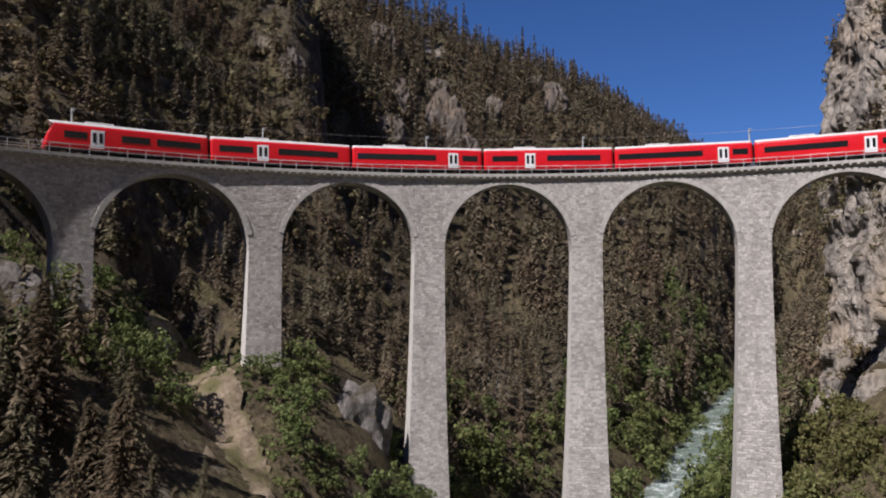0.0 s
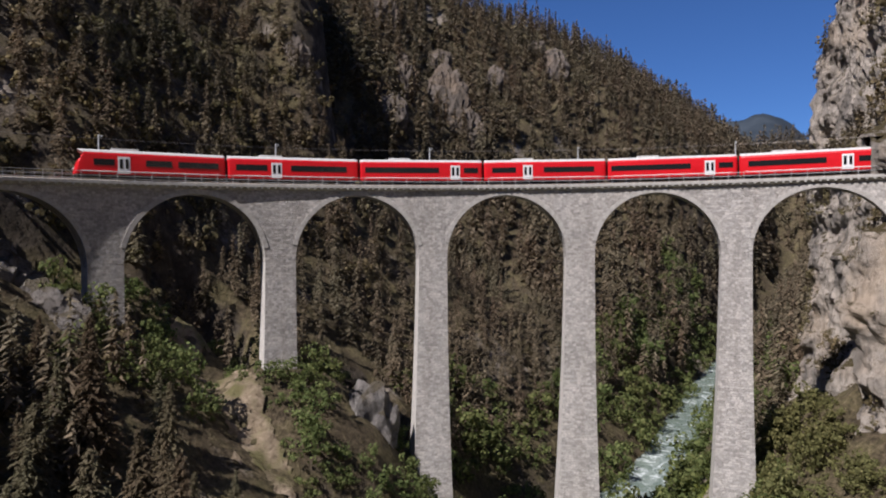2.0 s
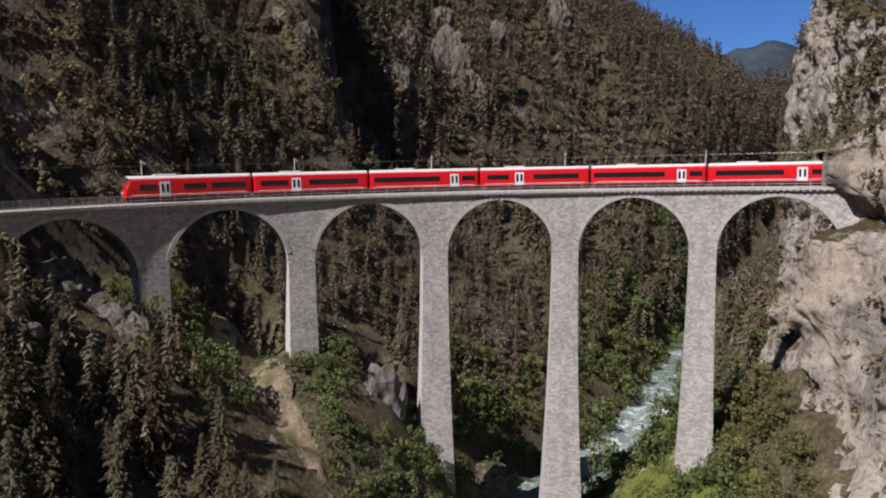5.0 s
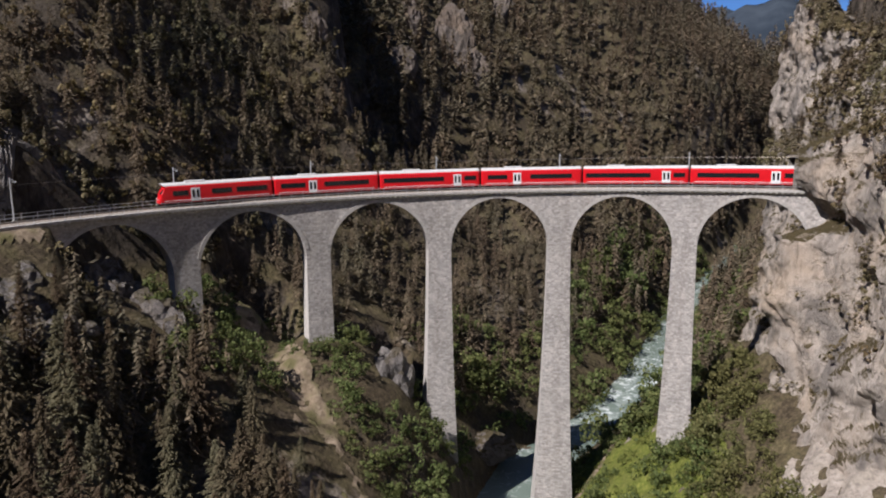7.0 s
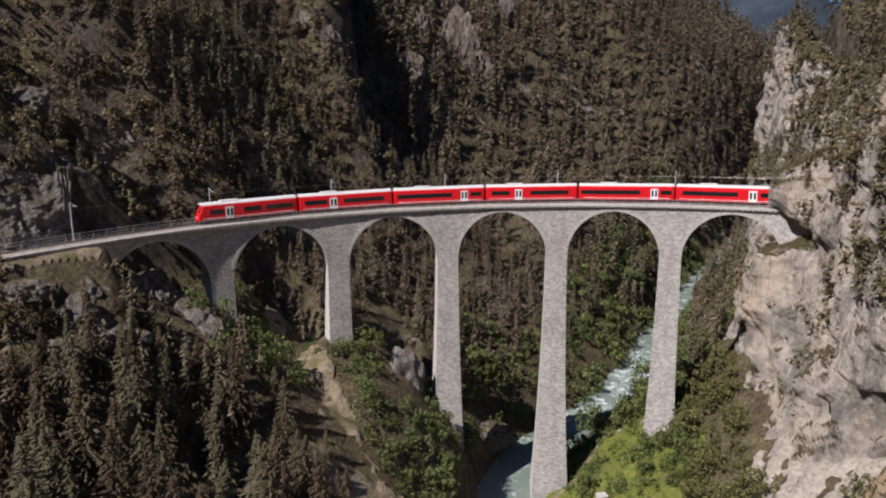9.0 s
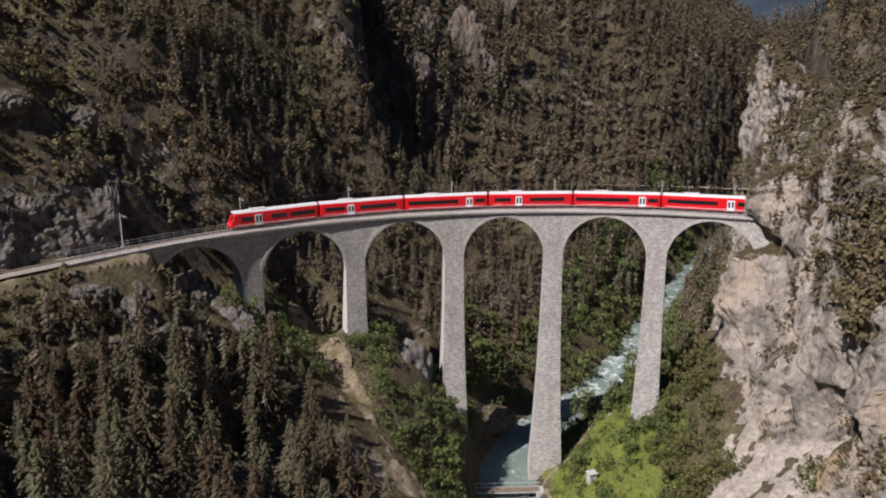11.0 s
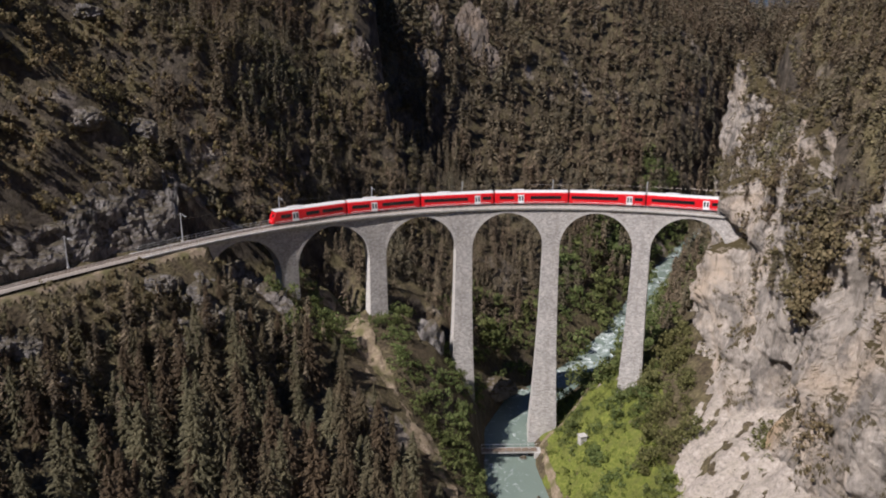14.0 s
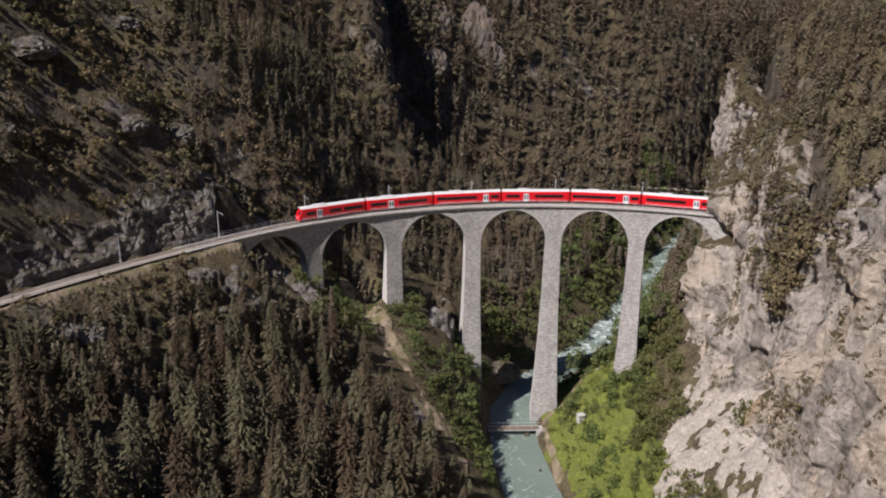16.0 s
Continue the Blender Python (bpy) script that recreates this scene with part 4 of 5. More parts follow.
brow = CLIFF_POINTS[-5:-1, 100:-20].reshape(-1, 3)
brow = brow[rng.random(len(brow)) < 0.3]
cl = np.concatenate([cl, brow])
v, f = merged(LOW_SCRUB, cl[:, 0], cl[:, 1], cl[:, 2] - 0.5, rng.uniform(0.5, 1.9, len(cl)) * (1 + 0.8 * np.exp(-((cl[:, 1] - 48) / 6) ** 2)), rng)
tagged(quick_mesh("ledge_scrub", v, f, SCRUB), "tufts of dry grass and small shrubs on the cliff ledges", "shrubs", kind="stuff")


small = cl[(rng.random(len(cl)) < 0.22) & (cl[:, 2] > 56)]
v, f = merged([conifer(6, 1.4, 34, 330, 4, 0.7), conifer(4.5, 1.2, 30, 331, 4, 0.7)], small[:, 0], small[:, 1], small[:, 2] - 0.6, rng.uniform(0.4, 1.1, len(small)), rng)
edge = CLIFF_POINTS[-4][(CLIFF_POINTS[-4][:, 1] > 106) & (CLIFF_POINTS[-4][:, 1] < 130)][::3]
v2, f2 = merged([conifer(9, 1.9, 60, 332, 5, 0.8), conifer(7, 1.7, 50, 333, 5, 0.8)], edge[:, 0] + 2.5, edge[:, 1], edge[:, 2] - 0.8, rng.uniform(0.6, 1.1, len(edge)), rng)
v, f = np.concatenate([v, v2]), np.concatenate([f, f2 + len(v)])
tagged(quick_mesh("cliff_pines", v, f, FAR_SPRUCE), "stunted pines growing in the gully and on the cliff", "trees", kind="stuff")


foot = CLIFF_POINTS[::2, ::2].reshape(-1, 3)
foot = foot[(np.hypot((foot[:, 1] - 49) / 6, (foot[:, 2] - 26) / 5) + 0.5 * fractal(foot[:, 1] / 4, foot[:, 2] / 4, 0, 2, 63) < 0.9) & (rng.random(len(foot)) < 0.3)]
v, f = merged(SHRUBS, foot[:, 0], foot[:, 1], foot[:, 2] - 0.6, rng.uniform(0.5, 1.2, len(foot)), rng)
tagged(quick_mesh("cliff_foot_shrubs", v, f, OLIVE), "olive shrubs at the foot of the pale cliff", "shrubs", kind="stuff")


# ---- bare patches ----
def patch(name, x0, x1, y0, y1, inside, material, label, lift=0.22, step=0.8, rough=0.1):
    """A sheet that lies on the ground where inside() is above nought."""
    xs, ys = np.arange(x0, x1, step), np.arange(y0, y1, step)
    gx, gy = np.meshgrid(xs, ys)
    v, f = sheet(xs, ys, lambda a, b: ground_z(a, b) + lift * np.clip(inside(a, b) * 2, -1, 1) + rough * (fractal(a / 1.1, b / 1.1, 0, 2, 19) + (rough > 0.5) * (0.6 - 1.6 * np.abs(fractal(a / 4, b / 4, 0, 3, 22)))))
    ok = (inside(gx, gy) > -0.3).ravel()
    f = [q for q in f if ok[q[0]] and ok[q[1]] and ok[q[2]] and ok[q[3]]]
    used_v = sorted({i for q in f for i in q})
    where = {i: k for k, i in enumerate(used_v)}
    ob = smooth(part(name, ([v[i] for i in used_v], [tuple(where[i] for i in q) for q in f]), material))
    return tagged(ob, label, "ground", kind="structure")


def soil_material(name, a, b, c, weeds=0.8):
    m = Mat(name, 0.95, spec=0.1)
    fine = m.noise(1.4, 7, 0.72)
    m.colour(m.mix(m.ramp(m.noise(0.35, 4), [(0.45, (0.0,)), (0.62, (weeds,))]), m.ramp(fine, [(0.3, a), (0.5, b), (0.7, c)]), (0.1, 0.095, 0.035)))
    m.bump(fine, 1.0, 0.5)
    return m.m


DRY = soil_material("dry_grass_and_earth", (0.11, 0.085, 0.055), (0.24, 0.185, 0.125), (0.37, 0.3, 0.215))
SCREE = soil_material("pale_scree", (0.17, 0.147, 0.125), (0.36, 0.31, 0.26), (0.5, 0.44, 0.375), 0.15)
patch("clearing", -38, -2, 52, 94, lambda a, b: 2.3 + 4.2 * fractal(a / 4, b / 4, 0, 3, 20) - np.abs(open_strip(a, b) - 0.2), DRY, "bare strip of dry grass and pale earth down the slope", 0.22, 0.6, 0.55)
patch("scree", 22, 64, -10, 70, lambda a, b: np.clip((a - cliff_x(b) + 11 + 0.5 * np.clip(60 - b, 0, 30)) / 2.5, -2, 2) + 1.0 * fractal(a / 5, b / 5, 0, 3, 21) + np.minimum(0, (64 - b) / 3), SCREE, "apron of pale scree and broken rock at the foot of the cliff", 0.35, 0.7, 1.1)
patch("embankment", -108, -44, 0, 76, lambda a, b: np.where(track_off(a, b)[1] < -0.86, 1.0 + 0.9 * fractal(a / 4, b / 4, 0, 2, 29) - np.abs(track_off(a, b)[0] + 3.4), -9), DRY, "bare tan earth bank beside the railway line", 0.25, 0.8)
TURF = soil_material("green_bank_turf", (0.055, 0.068, 0.012), (0.13, 0.15, 0.03), (0.24, 0.235, 0.06), 0.4)
patch("bank_turf", 14, 50, 30, 116, lambda a, b: np.minimum(river_place(a, b)[1] - 9, cliff_x(b) - a - 13) / 3 + 1.2 * fractal(a / 6, b / 6, 0, 2, 25), TURF, "bright green turf on the river bank", 0.15, 1.0)
TRAIL = np.array([(17.5, 90), (20.5, 93.5), (26, 99), (31, 105), (36.5, 113), (43, 120)])


def trail_off(a, b):
    best = np.full(np.shape(a), 1e9)
    for (x0, y0), (x1, y1) in zip(TRAIL[:-1], TRAIL[1:]):
        length = math.hypot(x1 - x0, y1 - y0)
        t = np.clip(((a - x0) * (x1 - x0) + (b - y0) * (y1 - y0)) / length ** 2, 0, 1)
        best = np.minimum(best, np.hypot(a - x0 - t * (x1 - x0), b - y0 - t * (y1 - y0)))
    return best


patch("footpath", 12, 48, 60, 124, lambda a, b: 0.9 + 0.5 * fractal(a / 3, b / 3, 0, 2, 27) - np.minimum(trail_off(a, b), np.hypot(np.maximum(np.abs(b - 78) - 11, 0), a - 19.5 - 0.06 * (90 - b) ** 1.0)), DRY, "pale gravel footpath along the river bank", 0.35, 0.6)

# boulders by the river and the crag beside the second tall pier
def boulder(name, at, size, seed, material, label, squash=(1, 1, 1)):
    bm = bmesh.new()
    bmesh.ops.create_icosphere(bm, subdivisions=4, radius=1)
    co = np.array([v.co[:] for v in bm.verts])
    d = 1 + 0.42 * fractal(co[:, 0] * 1.3 + seed, co[:, 1] * 1.3, co[:, 2] * 1.1, 4, seed) - 0.45 * np.abs(fractal(co[:, 0] * 3 + seed, co[:, 1] * 3, co[:, 2] * 1.6, 4, seed + 2)) - 0.22 * np.abs(fractal(co[:, 0] * 6 + seed, co[:, 1] * 6, co[:, 2] * 3, 3, seed + 4))
    for v, p, k in zip(bm.verts, co, d):
        v.co = Vector(p * k * size * np.array(squash))
    ob = part(name, bm, material)
    ob.location = at
    return tagged(ob, label, "rock", "rocks")


boulder("crag", (-12, 95.5, 26), 7.5, 3, CUT_ROCK, "grey rock crag beside a viaduct pier", (0.85, 0.8, 1.35))
boulder("crag", (-47, 73, 46), 6.5, 5, CUT_ROCK, "grey rock crag under the first arch", (1.1, 0.8, 1.0))
boulder("crag", (-60, 61, 54), 6.5, 7, CUT_ROCK, "grey rock outcrop below the line", (1.2, 0.8, 0.9))
boulder("crag", (-54, 75, 50), 6.0, 23, CUT_ROCK, "dark grey rock in the shade under the first arch", (1.2, 0.9, 1.1))
boulder("crag", (8, 118, 6), 4.0, 11, GREY_ROCK, "dark wet rock above the river", (1.6, 1.0, 1.0))
for k, (px, py, size, tall) in enumerate(((0, 267, 13, 1.7), (8, 262, 10, 1.3), (58, 374, 14, 1.3), (50, 382, 9, 1.5), (-18, 222, 8, 1.3), (-26, 280, 11, 1.5), (-4, 300, 10, 1.2), (-16, 246, 9, 1.6), (-38, 172, 6, 1.3), (22, 318, 8, 1.4))):
    boulder("crag", (px, py, ground_at(px, py) + 0.15 * size), 0.8 * size, 80 + 3 * k, SPUR_ROCK, "brownish grey rock outcrop among the trees of the spur", (0.85, 0.6, tall))
hill_rng = np.random.default_rng(44)
for k in range(26):
    th_at, off_at = hill_rng.uniform(-1.75, -0.84), hill_rng.uniform(12, 62)
    p = on_track(th_at, off_at)
    size = hill_rng.uniform(1.6, 4.2)
    boulder("outcrop", (p.x, p.y, ground_at(p.x, p.y) + 0.1 * size), size, 120 + 3 * k, CUT_ROCK, "broken grey rock outcrop on the scrubby hillside", (1.3, 1.0, 0.8))
for k in range(12):
    p = on_track(hill_rng.uniform(-1.35, -0.84), hill_rng.uniform(-17, -5.5))
    size = hill_rng.uniform(1.3, 3.2)
    boulder("outcrop", (p.x, p.y, ground_at(p.x, p.y) + 0.25 * size), size, 220 + 3 * k, CUT_ROCK, "broken grey rock on the bank below the line", (1.3, 1.0, 0.85))
rng = np.random.default_rng(36)
for i in range(46):
    s = rng.uniform(90, 420)
    k = np.searchsorted(np.cumsum(np.hypot(*np.diff(RIVER, axis=0).T)), s)
    seg = np.concatenate([[0], np.cumsum(np.hypot(*np.diff(RIVER, axis=0).T))])
    t = (s - seg[k]) / (seg[k + 1] - seg[k])
    p = RIVER[k] * (1 - t) + RIVER[k + 1] * t
    n = np.array([RIVER[k + 1][1] - RIVER[k][1], -(RIVER[k + 1][0] - RIVER[k][0])])
    n /= np.linalg.norm(n)
    q = p + n * rng.choice((-1, 1)) * rng.uniform(3.5, 8)
    boulder_size = rng.uniform(0.4, 1.3)
    if i < 40:
        bm = bmesh.new()
        bmesh.ops.create_icosphere(bm, subdivisions=2, radius=1)
        for v in bm.verts:
            v.co *= boulder_size * (0.8 + 0.5 * noise.noise(v.co * 1.3 + Vector((i * 3.1, 0, 0))))
            v.co.z *= 0.7
        ob = part("boulder", bm, GREY_ROCK)
        ob.location = (q[0], q[1], max(float(water_z(np.array([s]))[0]), ground_at(*q)) + 0.1)
        tagged(ob, "grey rounded boulder in the river bed", "rock", "river boulders")

# ---- tunnel mouth ----
def portal_mesh():
    """A stone ring round the opening."""
    v, f = [], []
    prof = [(-2.0, -0.4)] + [(-2.0, 2.6)] + [(-2.0 * math.cos(a), 2.6 + 2.0 * math.sin(a)) for a in np.linspace(0.15, math.pi - 0.15, 11)] + [(2.0, 2.6), (2.0, -0.4)]
    for scale, depth in ((1.0, -2.6), (1.13, -2.6), (1.13, 1.2), (1.06, 3.0)):
        for a, h in prof:
            v.append((a * scale, depth, h * (scale if h > 0 else 1)))
    n = len(prof)
    for i in range(3):
        for j in range(n - 1):
            f.append((i * n + j, i * n + j + 1, (i + 1) * n + j + 1, (i + 1) * n + j))
    for j in range(n - 1):
        f.append((j, j + 1, 3 * n + j + 1, 3 * n + j))
    return v, f


tunnel = part("tunnel_portal", portal_mesh(), CLIFF_ROCK)
tunnel.matrix_world = Matrix.Translation(on_track(EAST, 0, 0)) @ Matrix.Rotation(-EAST - radians(90), 4, "Z")
bore = [(2.15 * math.cos(a), 2.7 + 2.2 * math.sin(a)) for a in np.linspace(0, math.pi, 11)]
part("bore", sweep([(2.15, -0.4)] + bore + [(-2.15, -0.4)], EAST + 0.012, EAST + 0.8, 0.03), GREY_ROCK, None)
tunnel_bore = bpy.data.objects["bore"]
tunnel_bore.parent, tunnel_bore.matrix_parent_inverse = tunnel, tunnel.matrix_world.inverted()
tagged(tunnel, "small arched stone tunnel mouth in the cliff", "tunnel", kind="structure")


# ---- masts and wire ----
def mast():
    ob = tagged(empty("catenary_mast"), "slim grey steel catenary mast on the viaduct edge", "mast", "catenary masts")
    bm = tube(bmesh.new(), (0, 0, -0.6), (0, 0, 6.2), 0.13, 0.09, 8)
    part("pole", bm, GALVANISED, ob)
    bm = tube(bmesh.new(), (0, 0, 5.6), (0, -2.6, 5.75), 0.04)
    tube(bm, (0, 0, 6.1), (0, -2.4, 5.75), 0.025)
    part("bracket", bm, GALVANISED, ob)
    part("insulator", tube(bmesh.new(), (0, -0.35, 5.62), (0, -0.75, 5.64), 0.09), UNDERFRAME, ob)
    part("base_plate", one_box((0.5, 0.4, 0.25), (0, 0, 0.05), 0.03), CONCRETE, ob)
    return ob


def at_track(th, off, up=0.0):
    return Matrix.Translation(on_track(th, off, up)) @ Matrix.Rotation(-th, 4, "Z")


MASTS = [PIER[0] - 3 * STEP, PIER[0] - 2 * STEP, PIER[0] - STEP] + PIER
first = mast()
first.matrix_basis = at_track(MASTS[0], 2.55)
for th in MASTS[1:]:
    copy_thing(first, at_track(th, 2.55))
wire = part("contact_wire", sweep([(-0.012, 5.35), (0.012, 5.35), (0, 5.375)], MASTS[0], EAST, 0.03), STEEL)
tagged(wire, "thin overhead contact wire above the track", "wire", kind="structure")


# ---- the train ----
def hull(length, section, nose=0.0, tail=0.0):
    """A body of the given (half width, height) section; nose and tail slope the ends back at the top."""
    lo, hi = section[0][1], section[-1][1]
    ring = [(w, h) for w, h in section] + [(-w, h) for w, h in reversed(section)]
    stations = [(-length / 2, 0.86), (-length / 2 + 0.25, 0.98), (-length / 2 + 0.7, 1.0), (length / 2 - 0.7, 1.0), (length / 2 - 0.25, 0.98), (length / 2, 0.86)]
    v, f = [], []
    n = len(ring)
    for i, (x, k) in enumerate(stations):
        for w, h in ring:
            t = max(0.0, (h - lo - 0.9) / (hi - lo - 0.9))
            shift = -nose * t if i > 2 else tail * t
            v.append((x + shift * (1.0 if i in (0, 5) else 0.75 if i in (1, 4) else 0.3), w * k, h))
    for i in range(len(stations) - 1):
        for j in range(n):
            f.append((i * n + j, i * n + (j + 1) % n, (i + 1) * n + (j + 1) % n, (i + 1) * n + j))
    f.append(tuple(range(n - 1, -1, -1)))
    f.append(tuple((len(stations) - 1) * n + j for j in range(n)))
    return v, f


SIDE = [(1.28, 0.5), (1.33, 0.75), (1.34, 2.0), (1.3, 2.95), (1.22, 3.22)]
TOP = [(1.225, 3.2), (1.12, 3.42), (0.8, 3.58), (0.35, 3.64)]


def bogie(ob, x):
    frame_part = part("bogie", box(box(bmesh.new(), (2.6, 1.7, 0.35), (x, 0, 0.5), None, 0.05), (0.5, 1.9, 0.3), (x, 0, 0.55)), UNDERFRAME, ob)
    for dx in (-0.85, 0.85):
        for sy in (-0.55, 0.55):
            part("wheel", tube(bmesh.new(), (x + dx, sy - 0.06, 0.30), (x + dx, sy + 0.06, 0.30), 0.36, None, 14), STEEL, frame_part)


def side_panel(ob, name, x, width, z0, z1, material, proud, label=""):
    made = None
    for s in (-1, 1):
        w0, w1 = (np.interp(z, [p[1] for p in SIDE], [p[0] for p in SIDE]) for z in (z0, z1))
        made = part(name, one_box((width, 0.05, z1 - z0), (0, 0, 0), 0.015), material, ob, label)
        made.matrix_local = Matrix.Translation((x, s * ((w0 + w1) / 2 + proud + 0.012), (z0 + z1) / 2)) @ Matrix.Rotation(math.atan2(w0 - w1, z1 - z0) * s, 4, "X")
    return made


def coach(name, length, body, roof, label, doors, windows, cab=0.0, stripe=True):
    ob = tagged(empty(name), label, "locomotive" if name == "locomotive" else "train car", "train on the viaduct")
    smooth_body = part("body", hull(length, SIDE, cab, 0.0), body, ob)
    part("roof", hull(length - 0.1, TOP, cab * 0.35, 0.0), roof, ob, "pale grey curved roof")
    part("underframe", one_box((length - 0.8, 2.2, 0.45), (0, 0, 0.42), 0.05), UNDERFRAME, ob)
    for x in (-length * 0.34, length * 0.34):
        bogie(ob, x)
    for x, w in windows:
        side_panel(ob, "window", x, w, 1.62, 2.42, GLASS, 0.004, "dark tinted window band")
    for x in doors:
        side_panel(ob, "door", x, 1.45, 0.62, 2.75, DOOR_GREY, 0.012, "silver-white double door")
        side_panel(ob, "door_window", x - 0.34, 0.36, 1.25, 2.45, GLASS, 0.022)
        side_panel(ob, "door_window", x + 0.34, 0.36, 1.25, 2.45, GLASS, 0.022)
    if stripe:
        side_panel(ob, "side_stripe", 0, length - 1.6, 0.86, 0.93, LETTER_WHITE, 0.006)
    part("roof_unit", one_box((3.2, 1.3, 0.28), (length * 0.18, 0, 3.7), 0.06), roof, ob)
    part("gangway", one_box((0.5, 1.3, 2.3), (-length / 2 - 0.18, 0, 1.9), 0.08), UNDERFRAME, ob)
    return ob


CAR = 18.9
KINDS = [
    ("cab_coach", 18.4, RED, ROOF_WHITE, "red driving coach with a sloping cab and pale roof", (3.6,), ((5.9, 2.4), (-0.6, 3.2), (-5.6, 5.2)), 1.1, True),
    ("red_coach", 18.4, RED, ROOF_WHITE, "red passenger coach with pale roof and dark window band", (2.6,), ((6.0, 4.2), (-3.4, 8.0)), 0.0, True),
    ("red_coach", 18.4, RED, ROOF_WHITE, "red passenger coach with pale roof and one white door", (-5.0,), ((3.0, 11.0), (-7.4, 2.2)), 0.0, True),
    ("red_coach", 18.4, RED, ROOF_WHITE, "red passenger coach with pale roof and dark window band", (2.6,), ((6.2, 3.6), (-3.6, 7.6)), 0.0, True),
    ("red_coach", 18.4, RED, ROOF_WHITE, "red passenger coach with pale roof and one white door", (-5.4,), ((3.0, 11.4), (-7.6, 2.0)), 0.0, True),
    ("red_coach", 18.4, RED, ROOF_WHITE, "red passenger coach with pale roof and dark window band", (-4.6,), ((3.0, 10.0), (-7.2, 2.6)), 0.0, True),
    ("red_coach", 18.4, RED, ROOF_WHITE, "red passenger coach with pale roof and one white door", (-4.6,), ((3.2, 9.0), (-7.2, 2.6)), 0.0, True),
    ("older_red_coach", 18.2, RED, RED, "older red passenger coach with a row of small windows", (-8.0, 8.0), tuple((x, 1.15) for x in np.arange(-6.0, 6.1, 1.5)), 0.0, True),
    ("baggage_wagon", 16.6, WAGON_DARK, ROOF_WHITE, "dark anthracite sliding-wall wagon with grey roof", (), (), 0.0, False),
    ("locomotive", 15.6, RED, ROOF_WHITE, "red electric locomotive with white side lettering", (), ((6.0, 0.9), (-6.2, 1.0)), 0.5, False),
]
TAIL = EAST + 70 / ARC     # the last cars stand inside the tunnel
gap_at = TAIL * ARC
things = []
for name, length, body, roof, label, doors, windows, cab, stripe in KINDS[::-1]:
    middle = (gap_at - length / 2) / ARC
    ob = coach(name, length, body, roof, label, doors, windows, cab, stripe)
    if name == "locomotive":
        for k, w in enumerate((0.7, 0.5, 0.8, 0.6, 0.75, 0.55, 0.7)):
            side_panel(ob, "letter_bar", -3.1 + k * 1.0, w, 1.35, 1.85, LETTER_WHITE, 0.008)
        part("pantograph", tube(tube(bmesh.new(), (-2.5, 0, 3.8), (-3.6, 0, 4.5), 0.05), (-3.6, 0, 4.5), (-2.6, 0, 5.3), 0.05), UNDERFRAME, ob)
        part("headlight", one_box((0.06, 0.3, 0.16), (7.75, -0.75, 1.15), 0.02), LETTER_WHITE, ob)
        part("headlight", one_box((0.06, 0.3, 0.16), (7.75, 0.75, 1.15), 0.02), LETTER_WHITE, ob)
    if name == "baggage_wagon":
        for k in range(6):
            side_panel(ob, "wall_panel", -6.6 + k * 2.64, 2.45, 0.95, 2.85, WAGON_DARK, 0.015)
    if name == "cab_coach":
        wind = part("windscreen", one_box((0.06, 2.0, 0.85), (0, 0, 0), 0.04), GLASS, ob)
        wind.matrix_local = Matrix.Translation((length / 2 - 0.62, 0, 2.3)) @ Matrix.Rotation(radians(-24), 4, "Y")
        for s in (-1, 1):
            part("headlight", one_box((0.08, 0.34, 0.18), (length / 2 + 0.0, s * 0.72, 1.2), 0.03), LETTER_WHITE, ob)
    a, b = on_track((gap_at - length * 0.84) / ARC, 0, 0.3), on_track((gap_at - length * 0.16) / ARC, 0, 0.3)
    ahead = (a - b).normalized()
    # the train runs west: local +x points down the line
    side_way = Vector((0, 0, 1)).cross(ahead).normalized()
    up = ahead.cross(side_way)
    ob.matrix_world = Matrix((( ahead.x, side_way.x, up.x, 0), (ahead.y, side_way.y, up.y, 0), (ahead.z, side_way.z, up.z, 0), (0, 0, 0, 1)))
    ob.matrix_world.translation = (a + b) / 2
    gap_at -= length + 0.5

# ---- the footbridge ----
fb = tagged(empty("footbridge"), "narrow weathered footbridge with railings across the river", "footbridge")
A, B = Vector((1.2, 88.8, 2.6)), Vector((18.2, 90.0, 2.6))
span, mid = (B - A).length, (A + B) / 2
fb.matrix_world = Matrix.Translation(mid) @ Matrix.Rotation(math.atan2(B.y - A.y, B.x - A.x), 4, "Z")
for s in (-0.8, 0.8):
    part("girder", one_box((span, 0.25, 0.6), (0, s, -0.35), 0.02), CONCRETE, fb)
    part("handrail", one_box((span, 0.08, 0.08), (0, s, 1.0)), GALVANISED, fb)
    for i in range(9):
        part("post", one_box((0.07, 0.07, 1.0), (-span / 2 + 0.3 + i * (span - 0.6) / 8, s, 0.5)), GALVANISED, fb)
plank = part("plank", one_box((0.5, 2.0, 0.08), (0, 0, 0), 0.01), TIMBER, fb, "weathered grey-brown plank")
plank.matrix_local = Matrix.Translation((-span / 2 + 0.3, 0, 0.0))
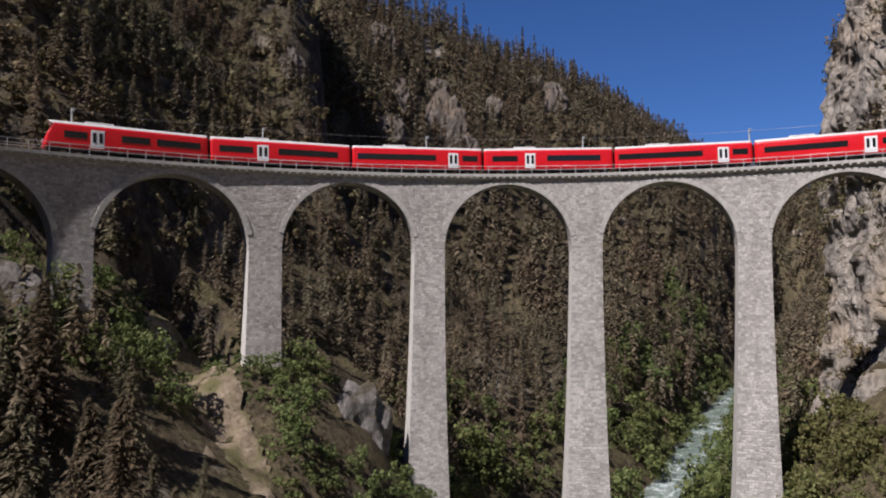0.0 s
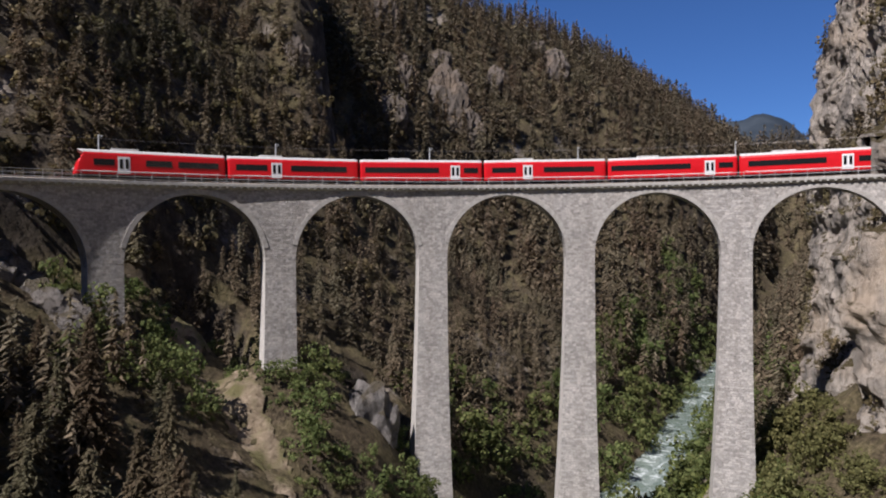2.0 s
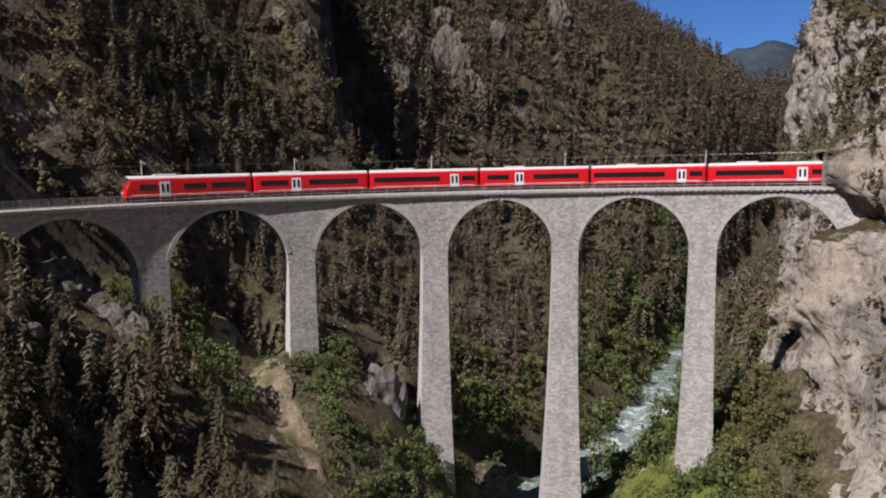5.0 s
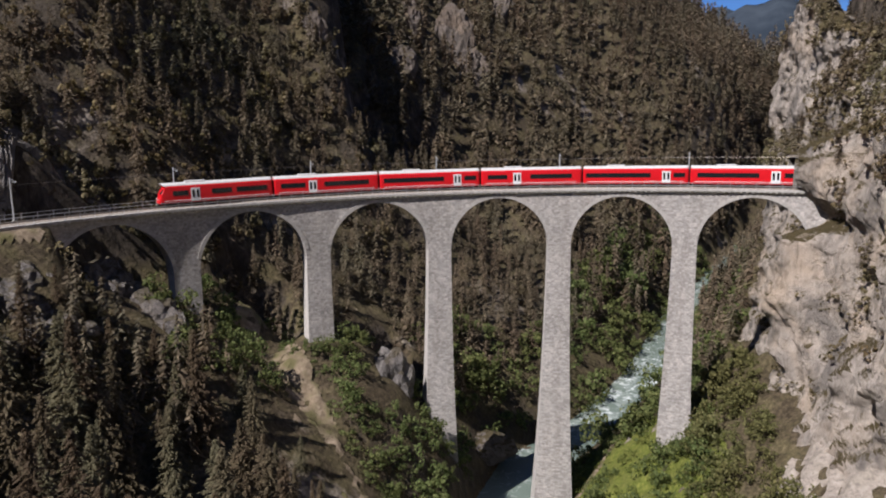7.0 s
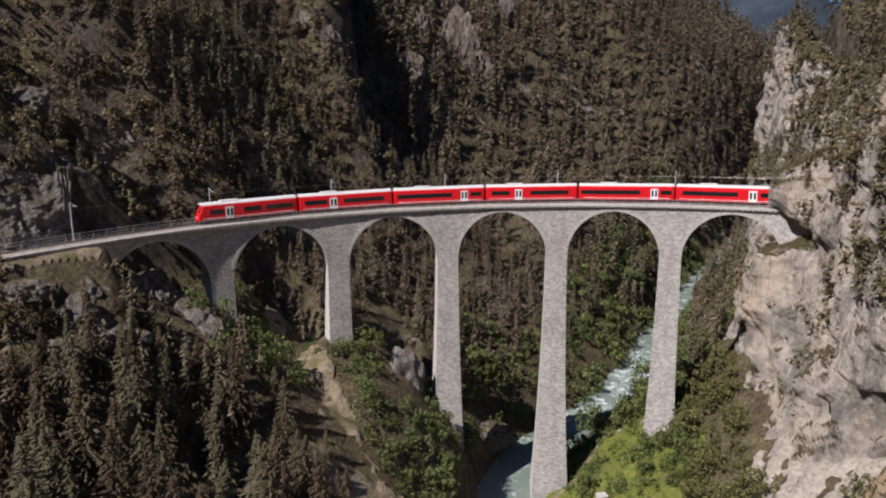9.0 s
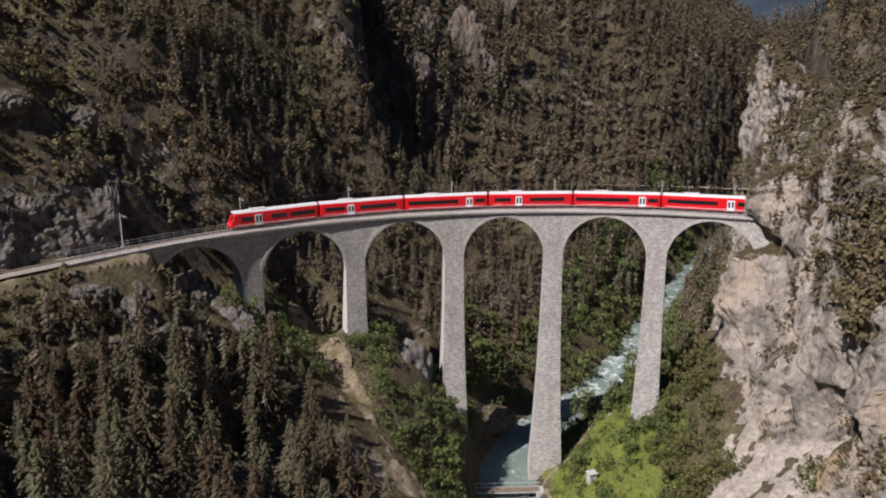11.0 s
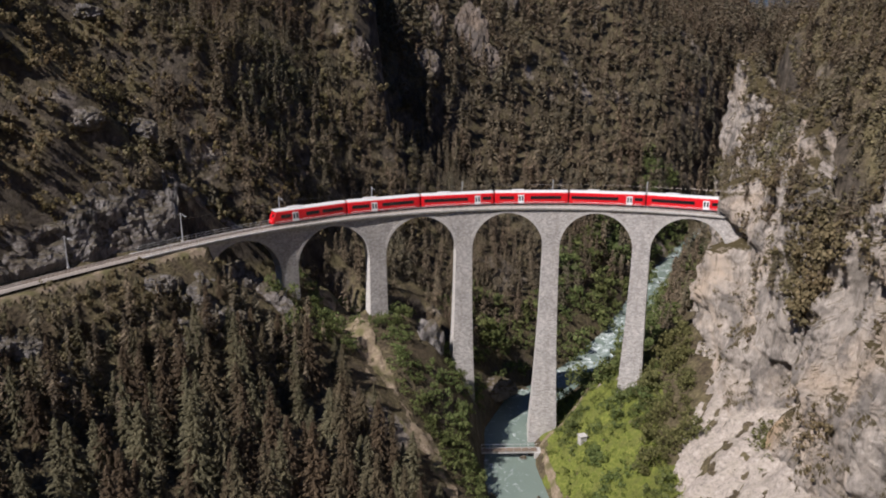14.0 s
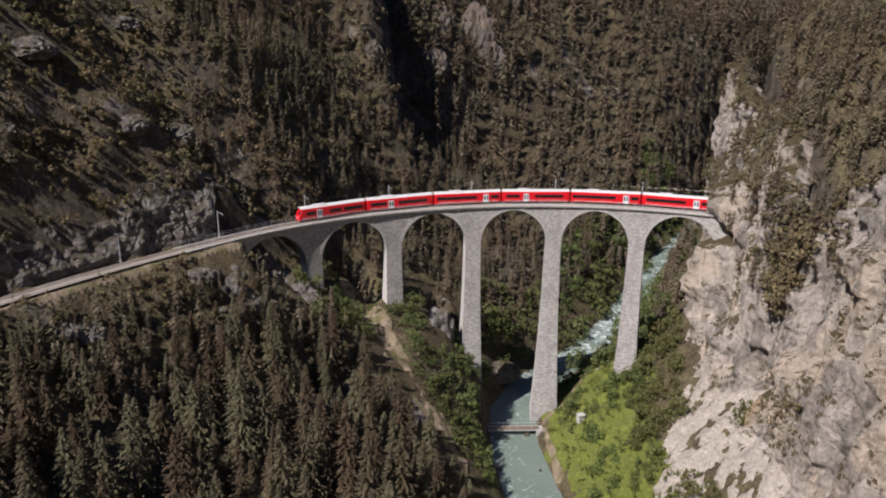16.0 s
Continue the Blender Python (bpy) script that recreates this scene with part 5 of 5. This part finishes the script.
for i in range(1, int(span / 0.54)):
    shared("plank", plank, fb, Matrix.Translation((-span / 2 + 0.3 + i * 0.54, 0, 0.0)))
for x in (-span / 2, span / 2):
    part("bearing", one_box((2.0, 2.6, 2.6), (x, 0, -1.6), 0.06), CONCRETE, fb)
hut = tagged(empty("stone_hut"), "small pale concrete block on the grassy bank", "block")
hut.matrix_world = pose(28.5, 84, ground_at(28.5, 84) - 0.3, 0, 0, 20)
part("block", one_box((1.8, 1.6, 2.4), (0, 0, 1.0), 0.08), CONCRETE, hut)
part("cap", one_box((2.1, 1.9, 0.25), (0, 0, 2.3), 0.04), CONCRETE, hut)

# ---- distant hills ----
def ridge(name, dist, az0, az1, base, height, seed, material):
    v, f = [], []
    n = 90
    for i in range(n):
        az = radians(az0 + (az1 - az0) * i / (n - 1))
        h = height * (0.75 + 0.5 * float(fractal(np.array([i / 16.0]), np.array([seed * 1.0]), 0, 4, seed)[0]))
        for k in range(7):
            t = k / 6
            d = dist + 500 * t
            v.append((d * math.sin(az), d * math.cos(az), base + h * math.sin(t * 1.57) + 12 * float(fractal(np.array([i / 4.0]), np.array([k * 1.0]), 0, 2, seed + 3)[0])))
    for i in range(n - 1):
        for k in range(6):
            a = i * 7 + k
            f.append((a, a + 7, a + 8, a + 1))
    return tagged(smooth(part(name, (v, f), material)), "distant forested mountain ridge, tinted blue-green for haze", "mountain", kind="structure")


# the blue of distance haze is put into this forest colour
FAR_HILL = Mat("hazed_distant_forest", 0.95, spec=0.05)
FAR_HILL.colour(FAR_HILL.ramp(FAR_HILL.noise(0.012, 6, 0.65), [(0.35, (0.024, 0.032, 0.042)), (0.65, (0.045, 0.056, 0.068))]))
ridge("mountain_ridge", 1500, 5, 60, 0, 440, 4, FAR_HILL.m)
ridge("mountain_ridge", 2300, 0, 65, 0, 560, 9, FAR_HILL.m)

# ---- sleepers, last ----
sleeper = None
for i in range(230):
    th = EAST - i * 0.72 / ARC
    m = at_track(th, 0, 0.1)
    if sleeper is None:
        sleeper = part("sleeper", one_box((0.22, 1.9, 0.14), (0, 0, 0), 0.015), TIMBER, track)
        sleeper.matrix_local = m
    else:
        shared("sleeper", sleeper, track, m)
